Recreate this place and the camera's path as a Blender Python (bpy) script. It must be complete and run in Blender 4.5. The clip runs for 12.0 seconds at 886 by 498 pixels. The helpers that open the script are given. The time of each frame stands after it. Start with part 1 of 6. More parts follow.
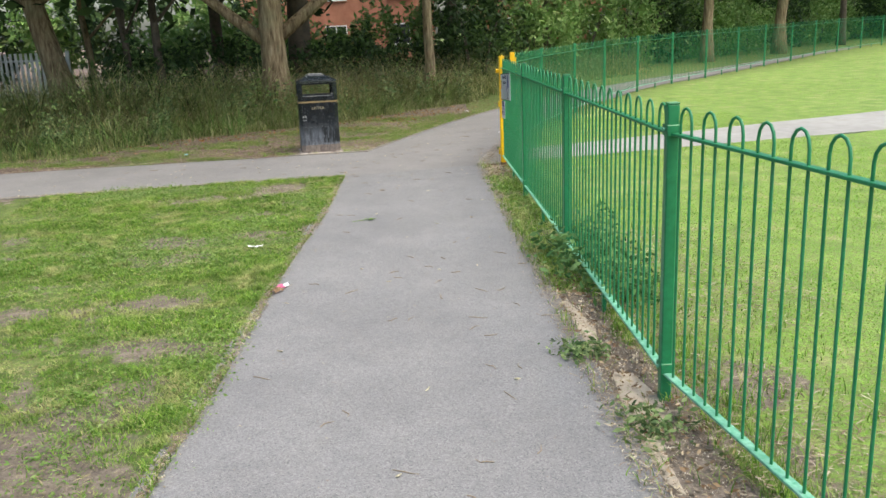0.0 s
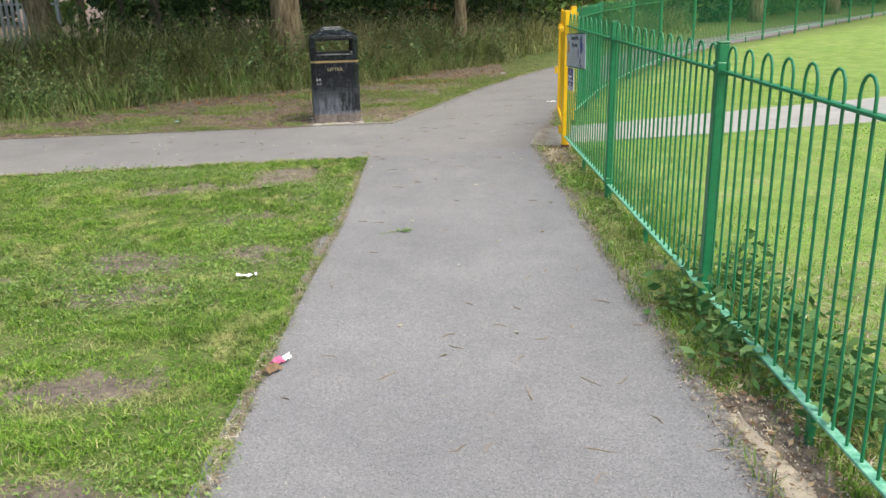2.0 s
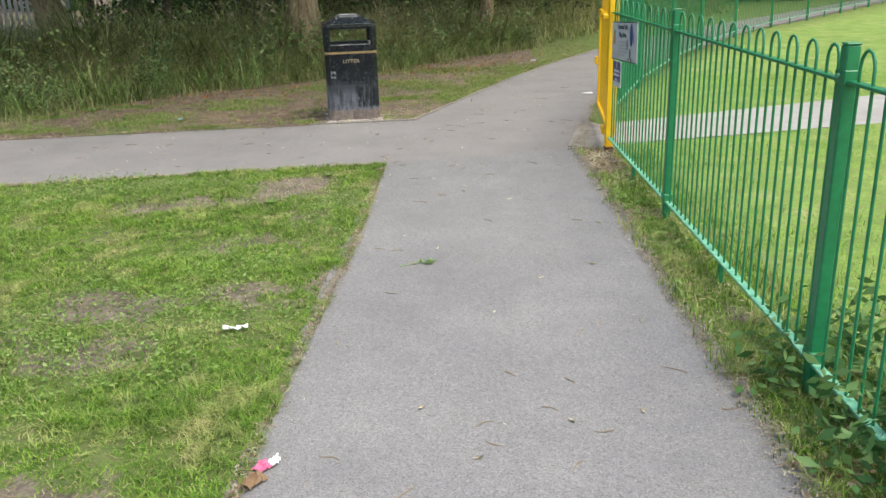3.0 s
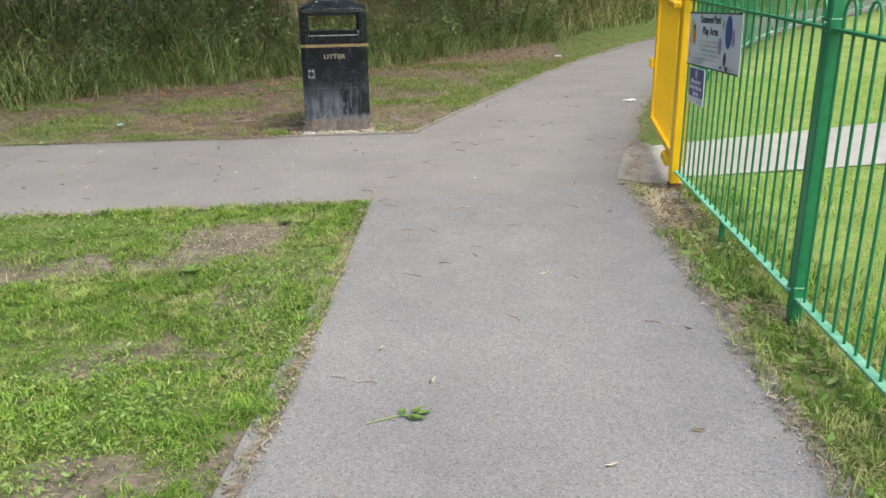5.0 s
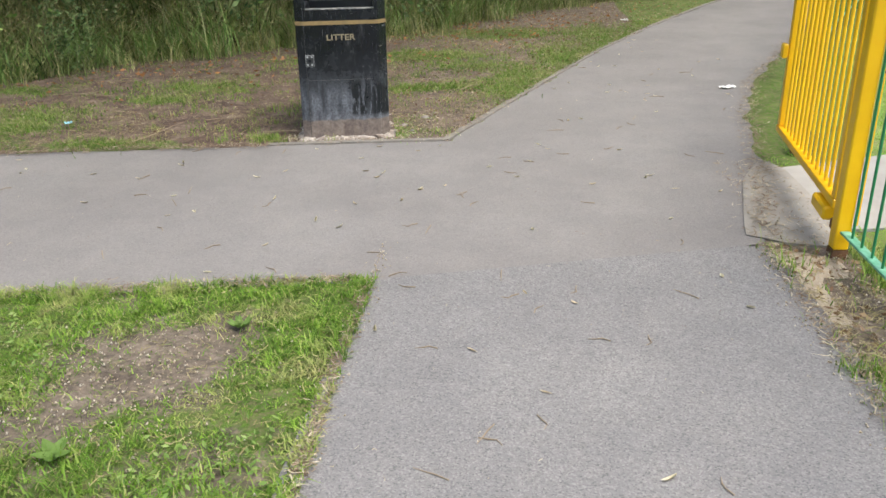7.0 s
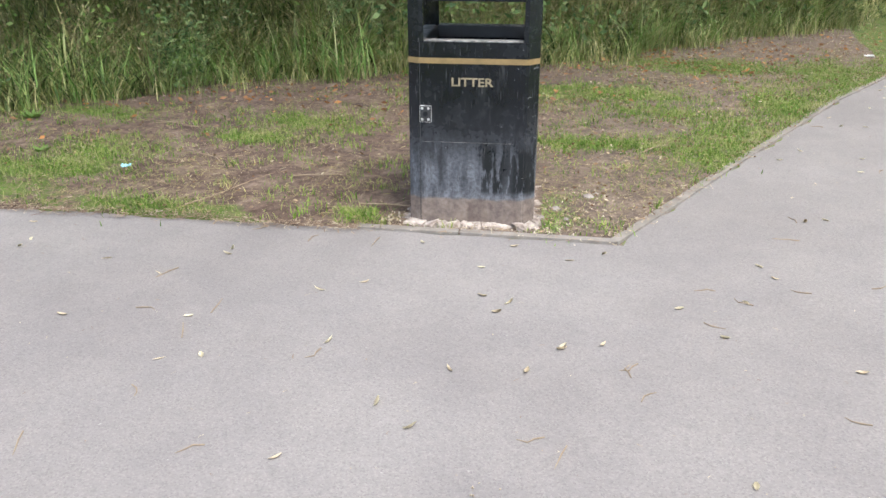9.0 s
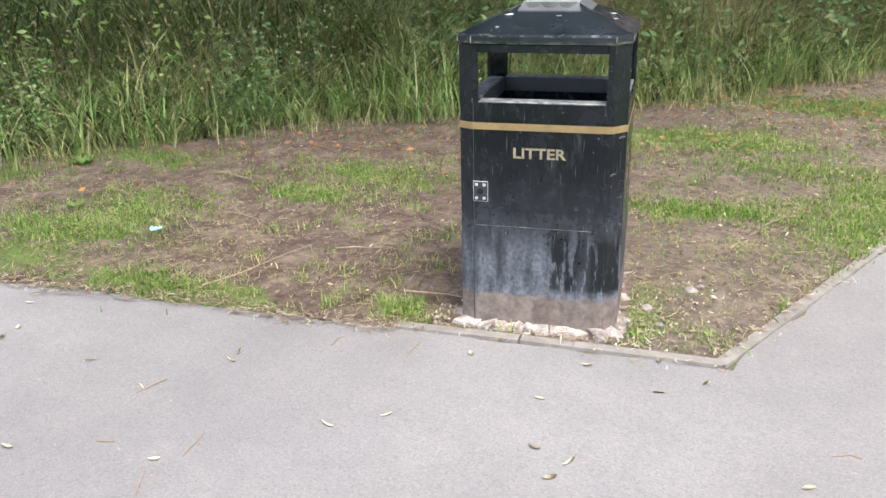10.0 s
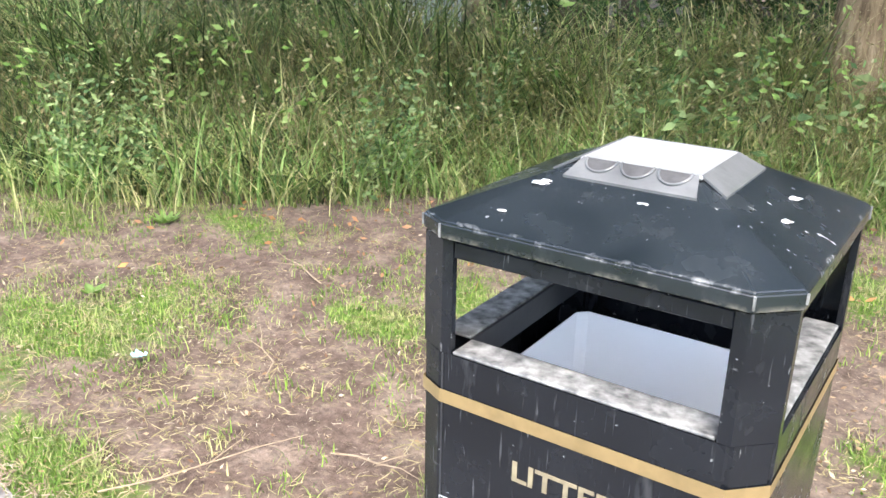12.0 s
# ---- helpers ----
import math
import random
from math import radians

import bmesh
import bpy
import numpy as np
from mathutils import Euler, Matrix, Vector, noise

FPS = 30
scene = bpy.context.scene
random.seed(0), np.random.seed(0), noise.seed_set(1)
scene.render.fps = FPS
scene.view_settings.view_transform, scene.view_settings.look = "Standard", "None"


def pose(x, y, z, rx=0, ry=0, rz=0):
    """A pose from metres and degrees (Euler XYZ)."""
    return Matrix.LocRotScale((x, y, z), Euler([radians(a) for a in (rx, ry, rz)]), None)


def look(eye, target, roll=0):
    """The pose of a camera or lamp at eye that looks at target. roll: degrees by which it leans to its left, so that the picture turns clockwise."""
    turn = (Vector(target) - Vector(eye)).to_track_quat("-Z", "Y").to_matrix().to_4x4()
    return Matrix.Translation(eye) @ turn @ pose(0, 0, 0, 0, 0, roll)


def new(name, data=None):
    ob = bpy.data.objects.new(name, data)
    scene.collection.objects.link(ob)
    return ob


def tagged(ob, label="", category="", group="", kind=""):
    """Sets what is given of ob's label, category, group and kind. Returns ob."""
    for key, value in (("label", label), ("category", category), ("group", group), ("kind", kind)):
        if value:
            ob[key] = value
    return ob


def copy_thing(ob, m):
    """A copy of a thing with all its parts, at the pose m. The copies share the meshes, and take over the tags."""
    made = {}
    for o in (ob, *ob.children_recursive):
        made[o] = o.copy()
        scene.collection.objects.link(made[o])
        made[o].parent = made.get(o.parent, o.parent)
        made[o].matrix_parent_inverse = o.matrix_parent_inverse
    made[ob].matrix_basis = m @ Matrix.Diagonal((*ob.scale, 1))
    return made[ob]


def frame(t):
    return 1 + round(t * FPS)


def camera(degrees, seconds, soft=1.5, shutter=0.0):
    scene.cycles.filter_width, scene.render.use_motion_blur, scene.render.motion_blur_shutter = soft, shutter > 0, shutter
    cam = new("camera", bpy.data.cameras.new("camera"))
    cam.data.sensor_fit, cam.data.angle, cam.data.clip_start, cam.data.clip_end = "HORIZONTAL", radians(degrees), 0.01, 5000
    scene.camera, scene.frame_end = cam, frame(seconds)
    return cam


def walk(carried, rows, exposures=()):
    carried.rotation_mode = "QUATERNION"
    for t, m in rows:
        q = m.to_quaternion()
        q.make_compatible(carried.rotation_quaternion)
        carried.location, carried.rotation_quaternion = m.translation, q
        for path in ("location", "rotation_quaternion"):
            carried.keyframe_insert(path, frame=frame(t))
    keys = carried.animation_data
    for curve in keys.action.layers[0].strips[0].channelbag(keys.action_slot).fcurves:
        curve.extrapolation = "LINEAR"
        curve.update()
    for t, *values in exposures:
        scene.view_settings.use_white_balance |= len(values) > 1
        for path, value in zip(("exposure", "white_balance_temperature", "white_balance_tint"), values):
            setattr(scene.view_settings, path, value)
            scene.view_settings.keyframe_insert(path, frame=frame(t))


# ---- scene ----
cam = camera(55.4, 12.0)
PATH = [
    (0, (0.139, 0.161, 1.682), (0.191, 2.098, 1.185), -2.3),
    (0.5, (0.049, 0.708, 1.653), (0.106, 2.644, 1.152), -1.8),
    (1, (-0.008, 1.25, 1.645), (0.051, 3.181, 1.128), -1.3),
    (1.5, (-0.052, 1.748, 1.655), (-0.013, 3.665, 1.087), -1.2),
    (2, (-0.131, 2.291, 1.632), (-0.108, 4.199, 1.035), -1.1),
    (2.5, (-0.144, 2.79, 1.639), (-0.143, 4.693, 1.023), -1.3),
    (3, (-0.152, 3.272, 1.652), (-0.186, 5.167, 1.015), -1.7),
    (3.5, (-0.151, 3.852, 1.675), (-0.2, 5.742, 1.023), -1.4),
    (3.7, (-0.098, 4.024, 1.66), (-0.173, 5.918, 1.022), -2.2),
    (5.3, (-0.161, 5.669, 1.503), (-0.216, 7.548, 0.82), -0.3),
    (5.5, (-0.164, 5.85, 1.514), (-0.223, 7.719, 0.804), -0.2),
    (6, (-0.216, 6.361, 1.473), (-0.284, 8.219, 0.736), -0.6),
    (6.5, (-0.223, 6.89, 1.47), (-0.298, 8.743, 0.72), -0.8),
    (6.8, (-0.211, 7.182, 1.487), (-0.305, 9.029, 0.724), -1.1),
    (7, (-0.225, 7.352, 1.502), (-0.366, 9.191, 0.729), -1.0),
    (7.2, (-0.244, 7.555, 1.486), (-0.451, 9.376, 0.686), -0.9),
    (8.8, (-0.348, 9.01, 1.413), (-0.855, 10.778, 0.638), -0.7),
    (9, (-0.355, 9.235, 1.403), (-0.878, 11.009, 0.643), 0.0),
    (9.3, (-0.368, 9.53, 1.42), (-0.948, 11.286, 0.654), -1.2),
    (9.5, (-0.381, 9.684, 1.4), (-1.038, 11.419, 0.653), -1.0),
    (10, (-0.407, 10.108, 1.425), (-1.185, 11.804, 0.703), -1.3),
    (10.5, (-0.481, 10.607, 1.429), (-1.299, 12.285, 0.713), 0.9),
    (11, (-0.473, 11.004, 1.484), (-1.507, 12.561, 0.774), 0.5),
    (11.5, (-0.571, 11.435, 1.456), (-1.765, 12.881, 0.761), 1.1),
    (12, (-0.65, 11.882, 1.485), (-1.943, 13.243, 0.796), 1.1),
]
LIGHTNESS = [(0.0, 1.12, 6700, 3), (3.0, 1.1, 6700, 3), (6.5, 1.1, 6700, 4), (7.2, 1.17, 6700, 5), (9.0, 1.52, 6400, 7), (9.5, 1.52, 6350, 7), (10.0, 1.76, 6350, 7), (10.5, 1.92, 6350, 8), (11.0, 2.1, 6400, 9), (11.5, 2.32, 6400, 9), (12.0, 2.5, 6400, 9)]
walk(cam, [(t, look(eye, target, roll)) for t, eye, target, roll in PATH], LIGHTNESS)


# ---- world, sun, exposure ----
world = bpy.data.worlds.new("sky")
scene.world = world
world.use_nodes = True
wn = world.node_tree.nodes
sky = wn.new("ShaderNodeTexSky")
sky.sky_type = "NISHITA"
sky.sun_disc = False
sky.sun_elevation, sky.sun_rotation = radians(64), radians(132)
sky.air_density, sky.dust_density, sky.ozone_density = 1.0, 4.0, 1.0
world.node_tree.links.new(sky.outputs[0], wn["Background"].inputs[0])
wn["Background"].inputs[1].default_value = 0.15
sun_lamp = bpy.data.lights.new("sun", "SUN")
sun_lamp.energy, sun_lamp.angle, sun_lamp.color = 1.0, radians(30), (1.0, 0.95, 0.88)
sun = new("sun", sun_lamp)
sun.matrix_world = look((10, -9, 30), (0, 0, 0))


# ---- materials ----
def mat(name, rough=0.8, metal=0.0, spec=0.5):
    m = bpy.data.materials.new(name)
    m.use_nodes = True
    b = m.node_tree.nodes["Principled BSDF"]
    b.inputs["Roughness"].default_value = rough
    b.inputs["Metallic"].default_value = metal
    b.inputs["Specular IOR Level"].default_value = spec
    return m, m.node_tree, b


def node(tree, kind, **values):
    n = tree.nodes.new(kind)
    for key, value in values.items():
        if key in n.inputs:
            n.inputs[key].default_value = value
    return n


def coords(tree):
    return tree.nodes.new("ShaderNodeTexCoord").outputs["Object"]


def ramp(tree, fac, stops):
    r = tree.nodes.new("ShaderNodeValToRGB")
    el = r.color_ramp.elements
    while len(el) < len(stops):
        el.new(0.5)
    for e, (p, c) in zip(el, stops):
        e.position, e.color = p, (*c, 1)
    tree.links.new(fac, r.inputs[0])
    return r.outputs[0]


def mix(tree, fac, a, b, kind="MIX"):
    n = tree.nodes.new("ShaderNodeMix")
    n.data_type, n.blend_type = "RGBA", kind
    for sock, v in ((n.inputs[0], fac), (n.inputs[6], a), (n.inputs[7], b)):
        if isinstance(v, (float, int)):
            sock.default_value = v
        elif isinstance(v, tuple):
            sock.default_value = (*v, 1)
        else:
            tree.links.new(v, sock)
    return n.outputs[2]


def noise_tex(tree, scale, detail=4.0, rough=0.55, vec=None):
    n = node(tree, "ShaderNodeTexNoise", Scale=scale, Detail=detail, Roughness=rough)
    tree.links.new(vec if vec is not None else coords(tree), n.inputs["Vector"])
    return n.outputs[0]


def stretched(tree, sx, sy, sz):
    m = tree.nodes.new("ShaderNodeMapping")
    m.inputs["Scale"].default_value = (sx, sy, sz)
    tree.links.new(coords(tree), m.inputs[0])
    return m.outputs[0]


def bump(tree, b, height, strength=0.3, dist=0.01):
    n = node(tree, "ShaderNodeBump", Strength=strength, Distance=dist)
    tree.links.new(height, n.inputs["Height"])
    tree.links.new(n.outputs[0], b.inputs["Normal"])


def attribute(tree, name):
    n = tree.nodes.new("ShaderNodeAttribute")
    n.attribute_name = name
    return n.outputs["Fac"]


def simple(name, c1, c2, scale=8.0, rough=0.8, metal=0.0, bumps=0.2, dist=0.004, spec=0.5, big=0.6):
    m, t, b = mat(name, rough, metal, spec)
    col = ramp(t, noise_tex(t, scale, 6), [(0.3, c1), (0.7, c2)])
    dark = tuple(v * 0.7 for v in c1)
    col = mix(t, ramp(t, noise_tex(t, big, 3), [(0.45, (0, 0, 0)), (0.75, (0.5, 0.5, 0.5))]), col, dark)
    t.links.new(col, b.inputs["Base Color"])
    bump(t, b, noise_tex(t, scale * 6, 5), bumps, dist)
    return m


def island_mat(name, stops, rough=0.6, spec=0.3, light=0.25, dryness=0.25, clump=0.0, dry_scale=4.5):
    """Leaves and blades: each island its own shade, some light through the leaf."""
    m, t, b = mat(name, rough, 0, spec)
    g = t.nodes.new("ShaderNodeNewGeometry")
    col = ramp(t, g.outputs["Random Per Island"], stops)
    patch = noise_tex(t, 0.9, 3)
    col = mix(t, ramp(t, patch, [(0.35, (0, 0, 0)), (0.7, (0.45, 0.45, 0.45))]), col, stops[0][1])
    dry = noise_tex(t, dry_scale, 4)
    col = mix(t, ramp(t, dry, [(0.52, (0, 0, 0)), (0.72, (dryness, dryness, dryness))]), col, stops[-1][1])
    # upright tone streaks; the dark ones stand in for shaded gaps between blades
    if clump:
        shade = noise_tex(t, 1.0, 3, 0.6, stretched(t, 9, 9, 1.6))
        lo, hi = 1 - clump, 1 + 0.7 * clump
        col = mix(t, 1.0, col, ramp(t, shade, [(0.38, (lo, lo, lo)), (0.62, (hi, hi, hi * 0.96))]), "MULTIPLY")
    t.links.new(col, b.inputs["Base Color"])
    tr = t.nodes.new("ShaderNodeBsdfTranslucent")
    t.links.new(col, tr.inputs[0])
    ms = t.nodes.new("ShaderNodeMixShader")
    ms.inputs[0].default_value = light
    t.links.new(b.outputs[0], ms.inputs[1])
    t.links.new(tr.outputs[0], ms.inputs[2])
    t.links.new(ms.outputs[0], t.nodes["Material Output"].inputs[0])
    return m


def asphalt_mat(name, c1, c2, stone, contrast, relief):
    m, t, b = mat(name, 0.85, 0, 0.3)
    base = ramp(t, noise_tex(t, 1.1, 5, 0.6), [(0.3, c1), (0.72, c2)])
    v = node(t, "ShaderNodeTexVoronoi", Scale=190.0)
    t.links.new(coords(t), v.inputs["Vector"])
    sep = t.nodes.new("ShaderNodeSeparateColor")
    t.links.new(v.outputs["Color"], sep.inputs[0])
    chips = ramp(t, sep.outputs[0], [(0.0, (0.5, 0.5, 0.52)), (0.22, (0.9, 0.9, 0.9)), (0.7, (1.05, 1.05, 1.05)), (1.0, (1.4, 1.38, 1.36))])
    col = mix(t, contrast, base, chips, "MULTIPLY")
    big = node(t, "ShaderNodeTexVoronoi", Scale=85.0)
    t.links.new(coords(t), big.inputs["Vector"])
    sep2 = t.nodes.new("ShaderNodeSeparateColor")
    t.links.new(big.outputs["Color"], sep2.inputs[0])
    grit = ramp(t, sep2.outputs[0], [(0.0, (0.62, 0.62, 0.65)), (0.3, (0.94, 0.94, 0.94)), (0.8, (1.03, 1.03, 1.02)), (1.0, (1.3, 1.28, 1.25))])
    col = mix(t, contrast ** 5, col, grit, "MULTIPLY")
    speck = ramp(t, noise_tex(t, 45, 2), [(0.74, (0, 0, 0)), (0.79, (0.5, 0.5, 0.5))])
    col = mix(t, speck, col, stone)
    fine = ramp(t, noise_tex(t, 3.5, 7, 0.65), [(0.35, (0.945, 0.945, 0.95)), (0.65, (1.04, 1.035, 1.025))])
    col = mix(t, 1.0, col, fine, "MULTIPLY")
    t.links.new(col, b.inputs["Base Color"])
    bump(t, b, v.outputs["Distance"], relief, 0.004)
    return m


ASPHALT = asphalt_mat("new asphalt", (0.190, 0.186, 0.189), (0.238, 0.232, 0.234), (0.38, 0.37, 0.36), 0.74, 0.5)
ASPHALT_OLD = asphalt_mat("old asphalt", (0.196, 0.185, 0.182), (0.240, 0.228, 0.223), (0.40, 0.39, 0.37), 0.38, 0.2)
CONCRETE = simple("concrete", (0.19, 0.172, 0.15), (0.28, 0.26, 0.235), 14, 0.9, 0, 0.5)
HAUNCH = simple("sandy concrete", (0.36, 0.30, 0.23), (0.50, 0.43, 0.34), 12, 0.95, 0, 0.6, 0.01, big=3)
INNER_PATH = simple("pale path", (0.29, 0.278, 0.262), (0.36, 0.348, 0.33), 5, 0.9)
PAD = simple("pale worn concrete", (0.25, 0.233, 0.21), (0.34, 0.318, 0.285), 6, 0.9, 0, 0.4, big=0.9)
PLINTH = simple("broken mortar", (0.20, 0.15, 0.12), (0.72, 0.66, 0.60), 22, 0.95, 0, 0.9, 0.02, big=4)
BRICK = simple("red brick", (0.36, 0.15, 0.09), (0.48, 0.22, 0.14), 3, 0.9)
ROOF = simple("roof tile", (0.14, 0.09, 0.07), (0.2, 0.13, 0.1), 4, 0.9)
WHITE = simple("white paint", (0.72, 0.72, 0.70), (0.82, 0.82, 0.8), 6, 0.5)
METAL_GREY = simple("galvanised steel", (0.52, 0.53, 0.54), (0.66, 0.66, 0.66), 9, 0.45, 0.7)
GREEN_PAINT = simple("green paint", (0.015, 0.165, 0.062), (0.023, 0.22, 0.086), 30, 0.38, 0, 0.12, 0.001, big=3)
GREEN_WORN = simple("chalked green paint", (0.06, 0.29, 0.16), (0.27, 0.52, 0.38), 40, 0.5, 0, 0.15, 0.001, big=3)
YELLOW_PAINT = simple("yellow paint", (0.78, 0.43, 0.005), (0.84, 0.50, 0.008), 12, 0.4, 0, 0.1, 0.001, big=3)
GOLD = simple("gold band", (0.20, 0.138, 0.058), (0.28, 0.195, 0.085), 30, 0.5, 0, 0.1, 0.001, big=6)
LETTER = simple("cream lettering", (0.19, 0.155, 0.095), (0.31, 0.26, 0.17), 60, 0.6, 0, 0.1, 0.001, big=9)


def bark_mat():
    m, t, b = mat("bark", 0.95, 0, 0.2)
    furrow = noise_tex(t, 1.0, 6, 0.65, stretched(t, 16, 16, 2.6))
    col = ramp(t, furrow, [(0.32, (0.075, 0.05, 0.03)), (0.5, (0.24, 0.175, 0.105)), (0.72, (0.42, 0.33, 0.215))])
    lichen = grey_ramp(t, noise_tex(t, 2.4, 5), [(0.5, 0.0), (0.72, 0.45)])
    col = mix(t, lichen, col, (0.20, 0.21, 0.12))
    t.links.new(col, b.inputs["Base Color"])
    bump(t, b, furrow, 1.0, 0.05)
    return m


def grey_ramp(t, fac, stops):
    return ramp(t, fac, [(p, (v, v, v)) for p, v in stops])


BARK = bark_mat()
BARK_DARK = simple("dark bark", (0.06, 0.048, 0.035), (0.13, 0.10, 0.075), 7, 0.95, 0, 1.0, 0.03, big=1.5)
RUST = simple("rusted steel", (0.07, 0.035, 0.018), (0.22, 0.11, 0.05), 18, 0.9, 0, 0.4, 0.003, big=6)
WOOD = simple("twig", (0.22, 0.17, 0.12), (0.36, 0.29, 0.2), 20, 0.9)
LITTER_WHITE = simple("paper", (0.7, 0.7, 0.68), (0.85, 0.84, 0.82), 20, 0.8)
PINK = simple("pink wrapper", (0.6, 0.08, 0.2), (0.75, 0.2, 0.35), 20, 0.6)
BIN_LINER = simple("pale plastic liner", (0.93, 0.945, 0.95), (0.95, 0.96, 0.965), 5, 0.5, big=0.05)
SIGN_FACE = simple("pale sign", (0.58, 0.60, 0.62), (0.66, 0.68, 0.69), 3, 0.4, 0, 0.02)
SIGN_PURPLE = simple("purple sign", (0.06, 0.045, 0.19), (0.085, 0.065, 0.24), 3, 0.4, 0, 0.02)
SIGN_INK = simple("dark sign print", (0.03, 0.035, 0.06), (0.05, 0.06, 0.09), 9, 0.5)
SIGN_BLUE = simple("blue sign print", (0.02, 0.06, 0.2), (0.03, 0.09, 0.28), 9, 0.5)
SIGN_ORANGE = simple("orange sign print", (0.6, 0.2, 0.02), (0.7, 0.27, 0.04), 9, 0.5)
SIGN_YELLOW = simple("yellow sign print", (0.65, 0.5, 0.03), (0.75, 0.6, 0.06), 9, 0.5)
SIGN_MAUVE = simple("mauve sign print", (0.3, 0.2, 0.4), (0.4, 0.28, 0.5), 9, 0.5)
GLASS_DARK = simple("window glass", (0.03, 0.035, 0.04), (0.05, 0.055, 0.06), 1, 0.1)

BLADE = island_mat("lawn blades", [(0.0, (0.06, 0.13, 0.016)), (0.4, (0.165, 0.30, 0.034)), (0.78, (0.27, 0.44, 0.06)), (0.92, (0.37, 0.46, 0.12)), (1.0, (0.54, 0.48, 0.24))], light=0.28, dryness=0.8, clump=0.2, dry_scale=3.2)
# mown grass, its colour also raised for the open sunlit lawn
BLADE_SUN = island_mat("sunlit play lawn blades", [(0.0, (0.195, 0.375, 0.045)), (0.6, (0.255, 0.455, 0.06)), (1.0, (0.42, 0.49, 0.14))], light=0.3, dryness=0.35)
BLADE_DRY = island_mat("verge blades", [(0.0, (0.13, 0.20, 0.045)), (0.55, (0.21, 0.29, 0.065)), (0.8, (0.35, 0.34, 0.15)), (1.0, (0.5, 0.43, 0.26))], light=0.25)
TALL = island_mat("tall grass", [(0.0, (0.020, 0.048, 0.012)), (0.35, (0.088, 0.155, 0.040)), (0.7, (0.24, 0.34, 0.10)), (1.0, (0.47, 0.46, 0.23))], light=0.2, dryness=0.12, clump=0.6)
VERGE_BLADE = island_mat("verge green blades", [(0.0, (0.09, 0.17, 0.03)), (0.45, (0.17, 0.28, 0.045)), (0.8, (0.27, 0.37, 0.08)), (1.0, (0.5, 0.45, 0.24))], light=0.3, dryness=0.6)
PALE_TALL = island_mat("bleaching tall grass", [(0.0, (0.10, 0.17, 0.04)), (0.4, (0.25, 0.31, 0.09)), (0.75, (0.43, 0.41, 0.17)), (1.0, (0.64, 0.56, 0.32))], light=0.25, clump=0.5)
STRAW = island_mat("straw grass", [(0.0, (0.22, 0.2, 0.08)), (0.5, (0.36, 0.31, 0.15)), (1.0, (0.5, 0.43, 0.25))], light=0.25)
STALK = island_mat("seeding stalks", [(0.0, (0.10, 0.09, 0.035)), (0.5, (0.24, 0.20, 0.09)), (1.0, (0.46, 0.39, 0.21))], light=0.2)
VERGE_STRAW = island_mat("verge straw", [(0.0, (0.13, 0.085, 0.06)), (0.4, (0.26, 0.19, 0.13)), (0.75, (0.42, 0.35, 0.24)), (1.0, (0.60, 0.54, 0.41))], light=0.1)
ARCHING = island_mat("arching blades", [(0.0, (0.12, 0.24, 0.05)), (0.5, (0.24, 0.38, 0.10)), (0.85, (0.36, 0.46, 0.16)), (1.0, (0.52, 0.50, 0.26))], light=0.3)
BLEACHED = island_mat("bleached blades", [(0.0, (0.20, 0.26, 0.08)), (0.4, (0.40, 0.40, 0.17)), (0.8, (0.56, 0.50, 0.28)), (1.0, (0.68, 0.62, 0.40))], light=0.3)
SEED = island_mat("seed heads", [(0.0, (0.12, 0.11, 0.04)), (0.6, (0.27, 0.225, 0.10)), (1.0, (0.46, 0.40, 0.23))], light=0.3)
WEED_LIGHT = island_mat("pale weed leaves", [(0.0, (0.13, 0.23, 0.05)), (0.6, (0.22, 0.34, 0.08)), (1.0, (0.36, 0.45, 0.17))], light=0.3)
FENCE_WEED = island_mat("broad weed leaves", [(0.0, (0.04, 0.11, 0.03)), (0.6, (0.10, 0.21, 0.06)), (1.0, (0.24, 0.36, 0.13))], light=0.25)
NETTLE = island_mat("weed leaves", [(0.0, (0.06, 0.12, 0.04)), (0.5, (0.17, 0.26, 0.095)), (1.0, (0.38, 0.45, 0.20))], light=0.3, clump=0.4)
# leaf stops carry light: dark for the wood's shade, pale for the lit hedge
LEAF_SHADED = island_mat("shade-dark leaves", [(0.0, (0.014, 0.034, 0.009)), (0.6, (0.034, 0.07, 0.017)), (1.0, (0.08, 0.135, 0.035))], light=0.2)
LEAF_LIGHT = island_mat("lit hedge leaves", [(0.0, (0.09, 0.18, 0.04)), (0.6, (0.19, 0.32, 0.08)), (1.0, (0.38, 0.47, 0.19))], light=0.35)
FALLEN = island_mat("fallen leaves", [(0.0, (0.14, 0.075, 0.04)), (0.5, (0.30, 0.20, 0.11)), (0.85, (0.42, 0.33, 0.2)), (1.0, (0.60, 0.53, 0.38))], light=0.1)
FALLEN_ORANGE = island_mat("orange fallen leaves", [(0.0, (0.22, 0.12, 0.06)), (0.6, (0.40, 0.21, 0.10)), (1.0, (0.58, 0.27, 0.08))], light=0.1)


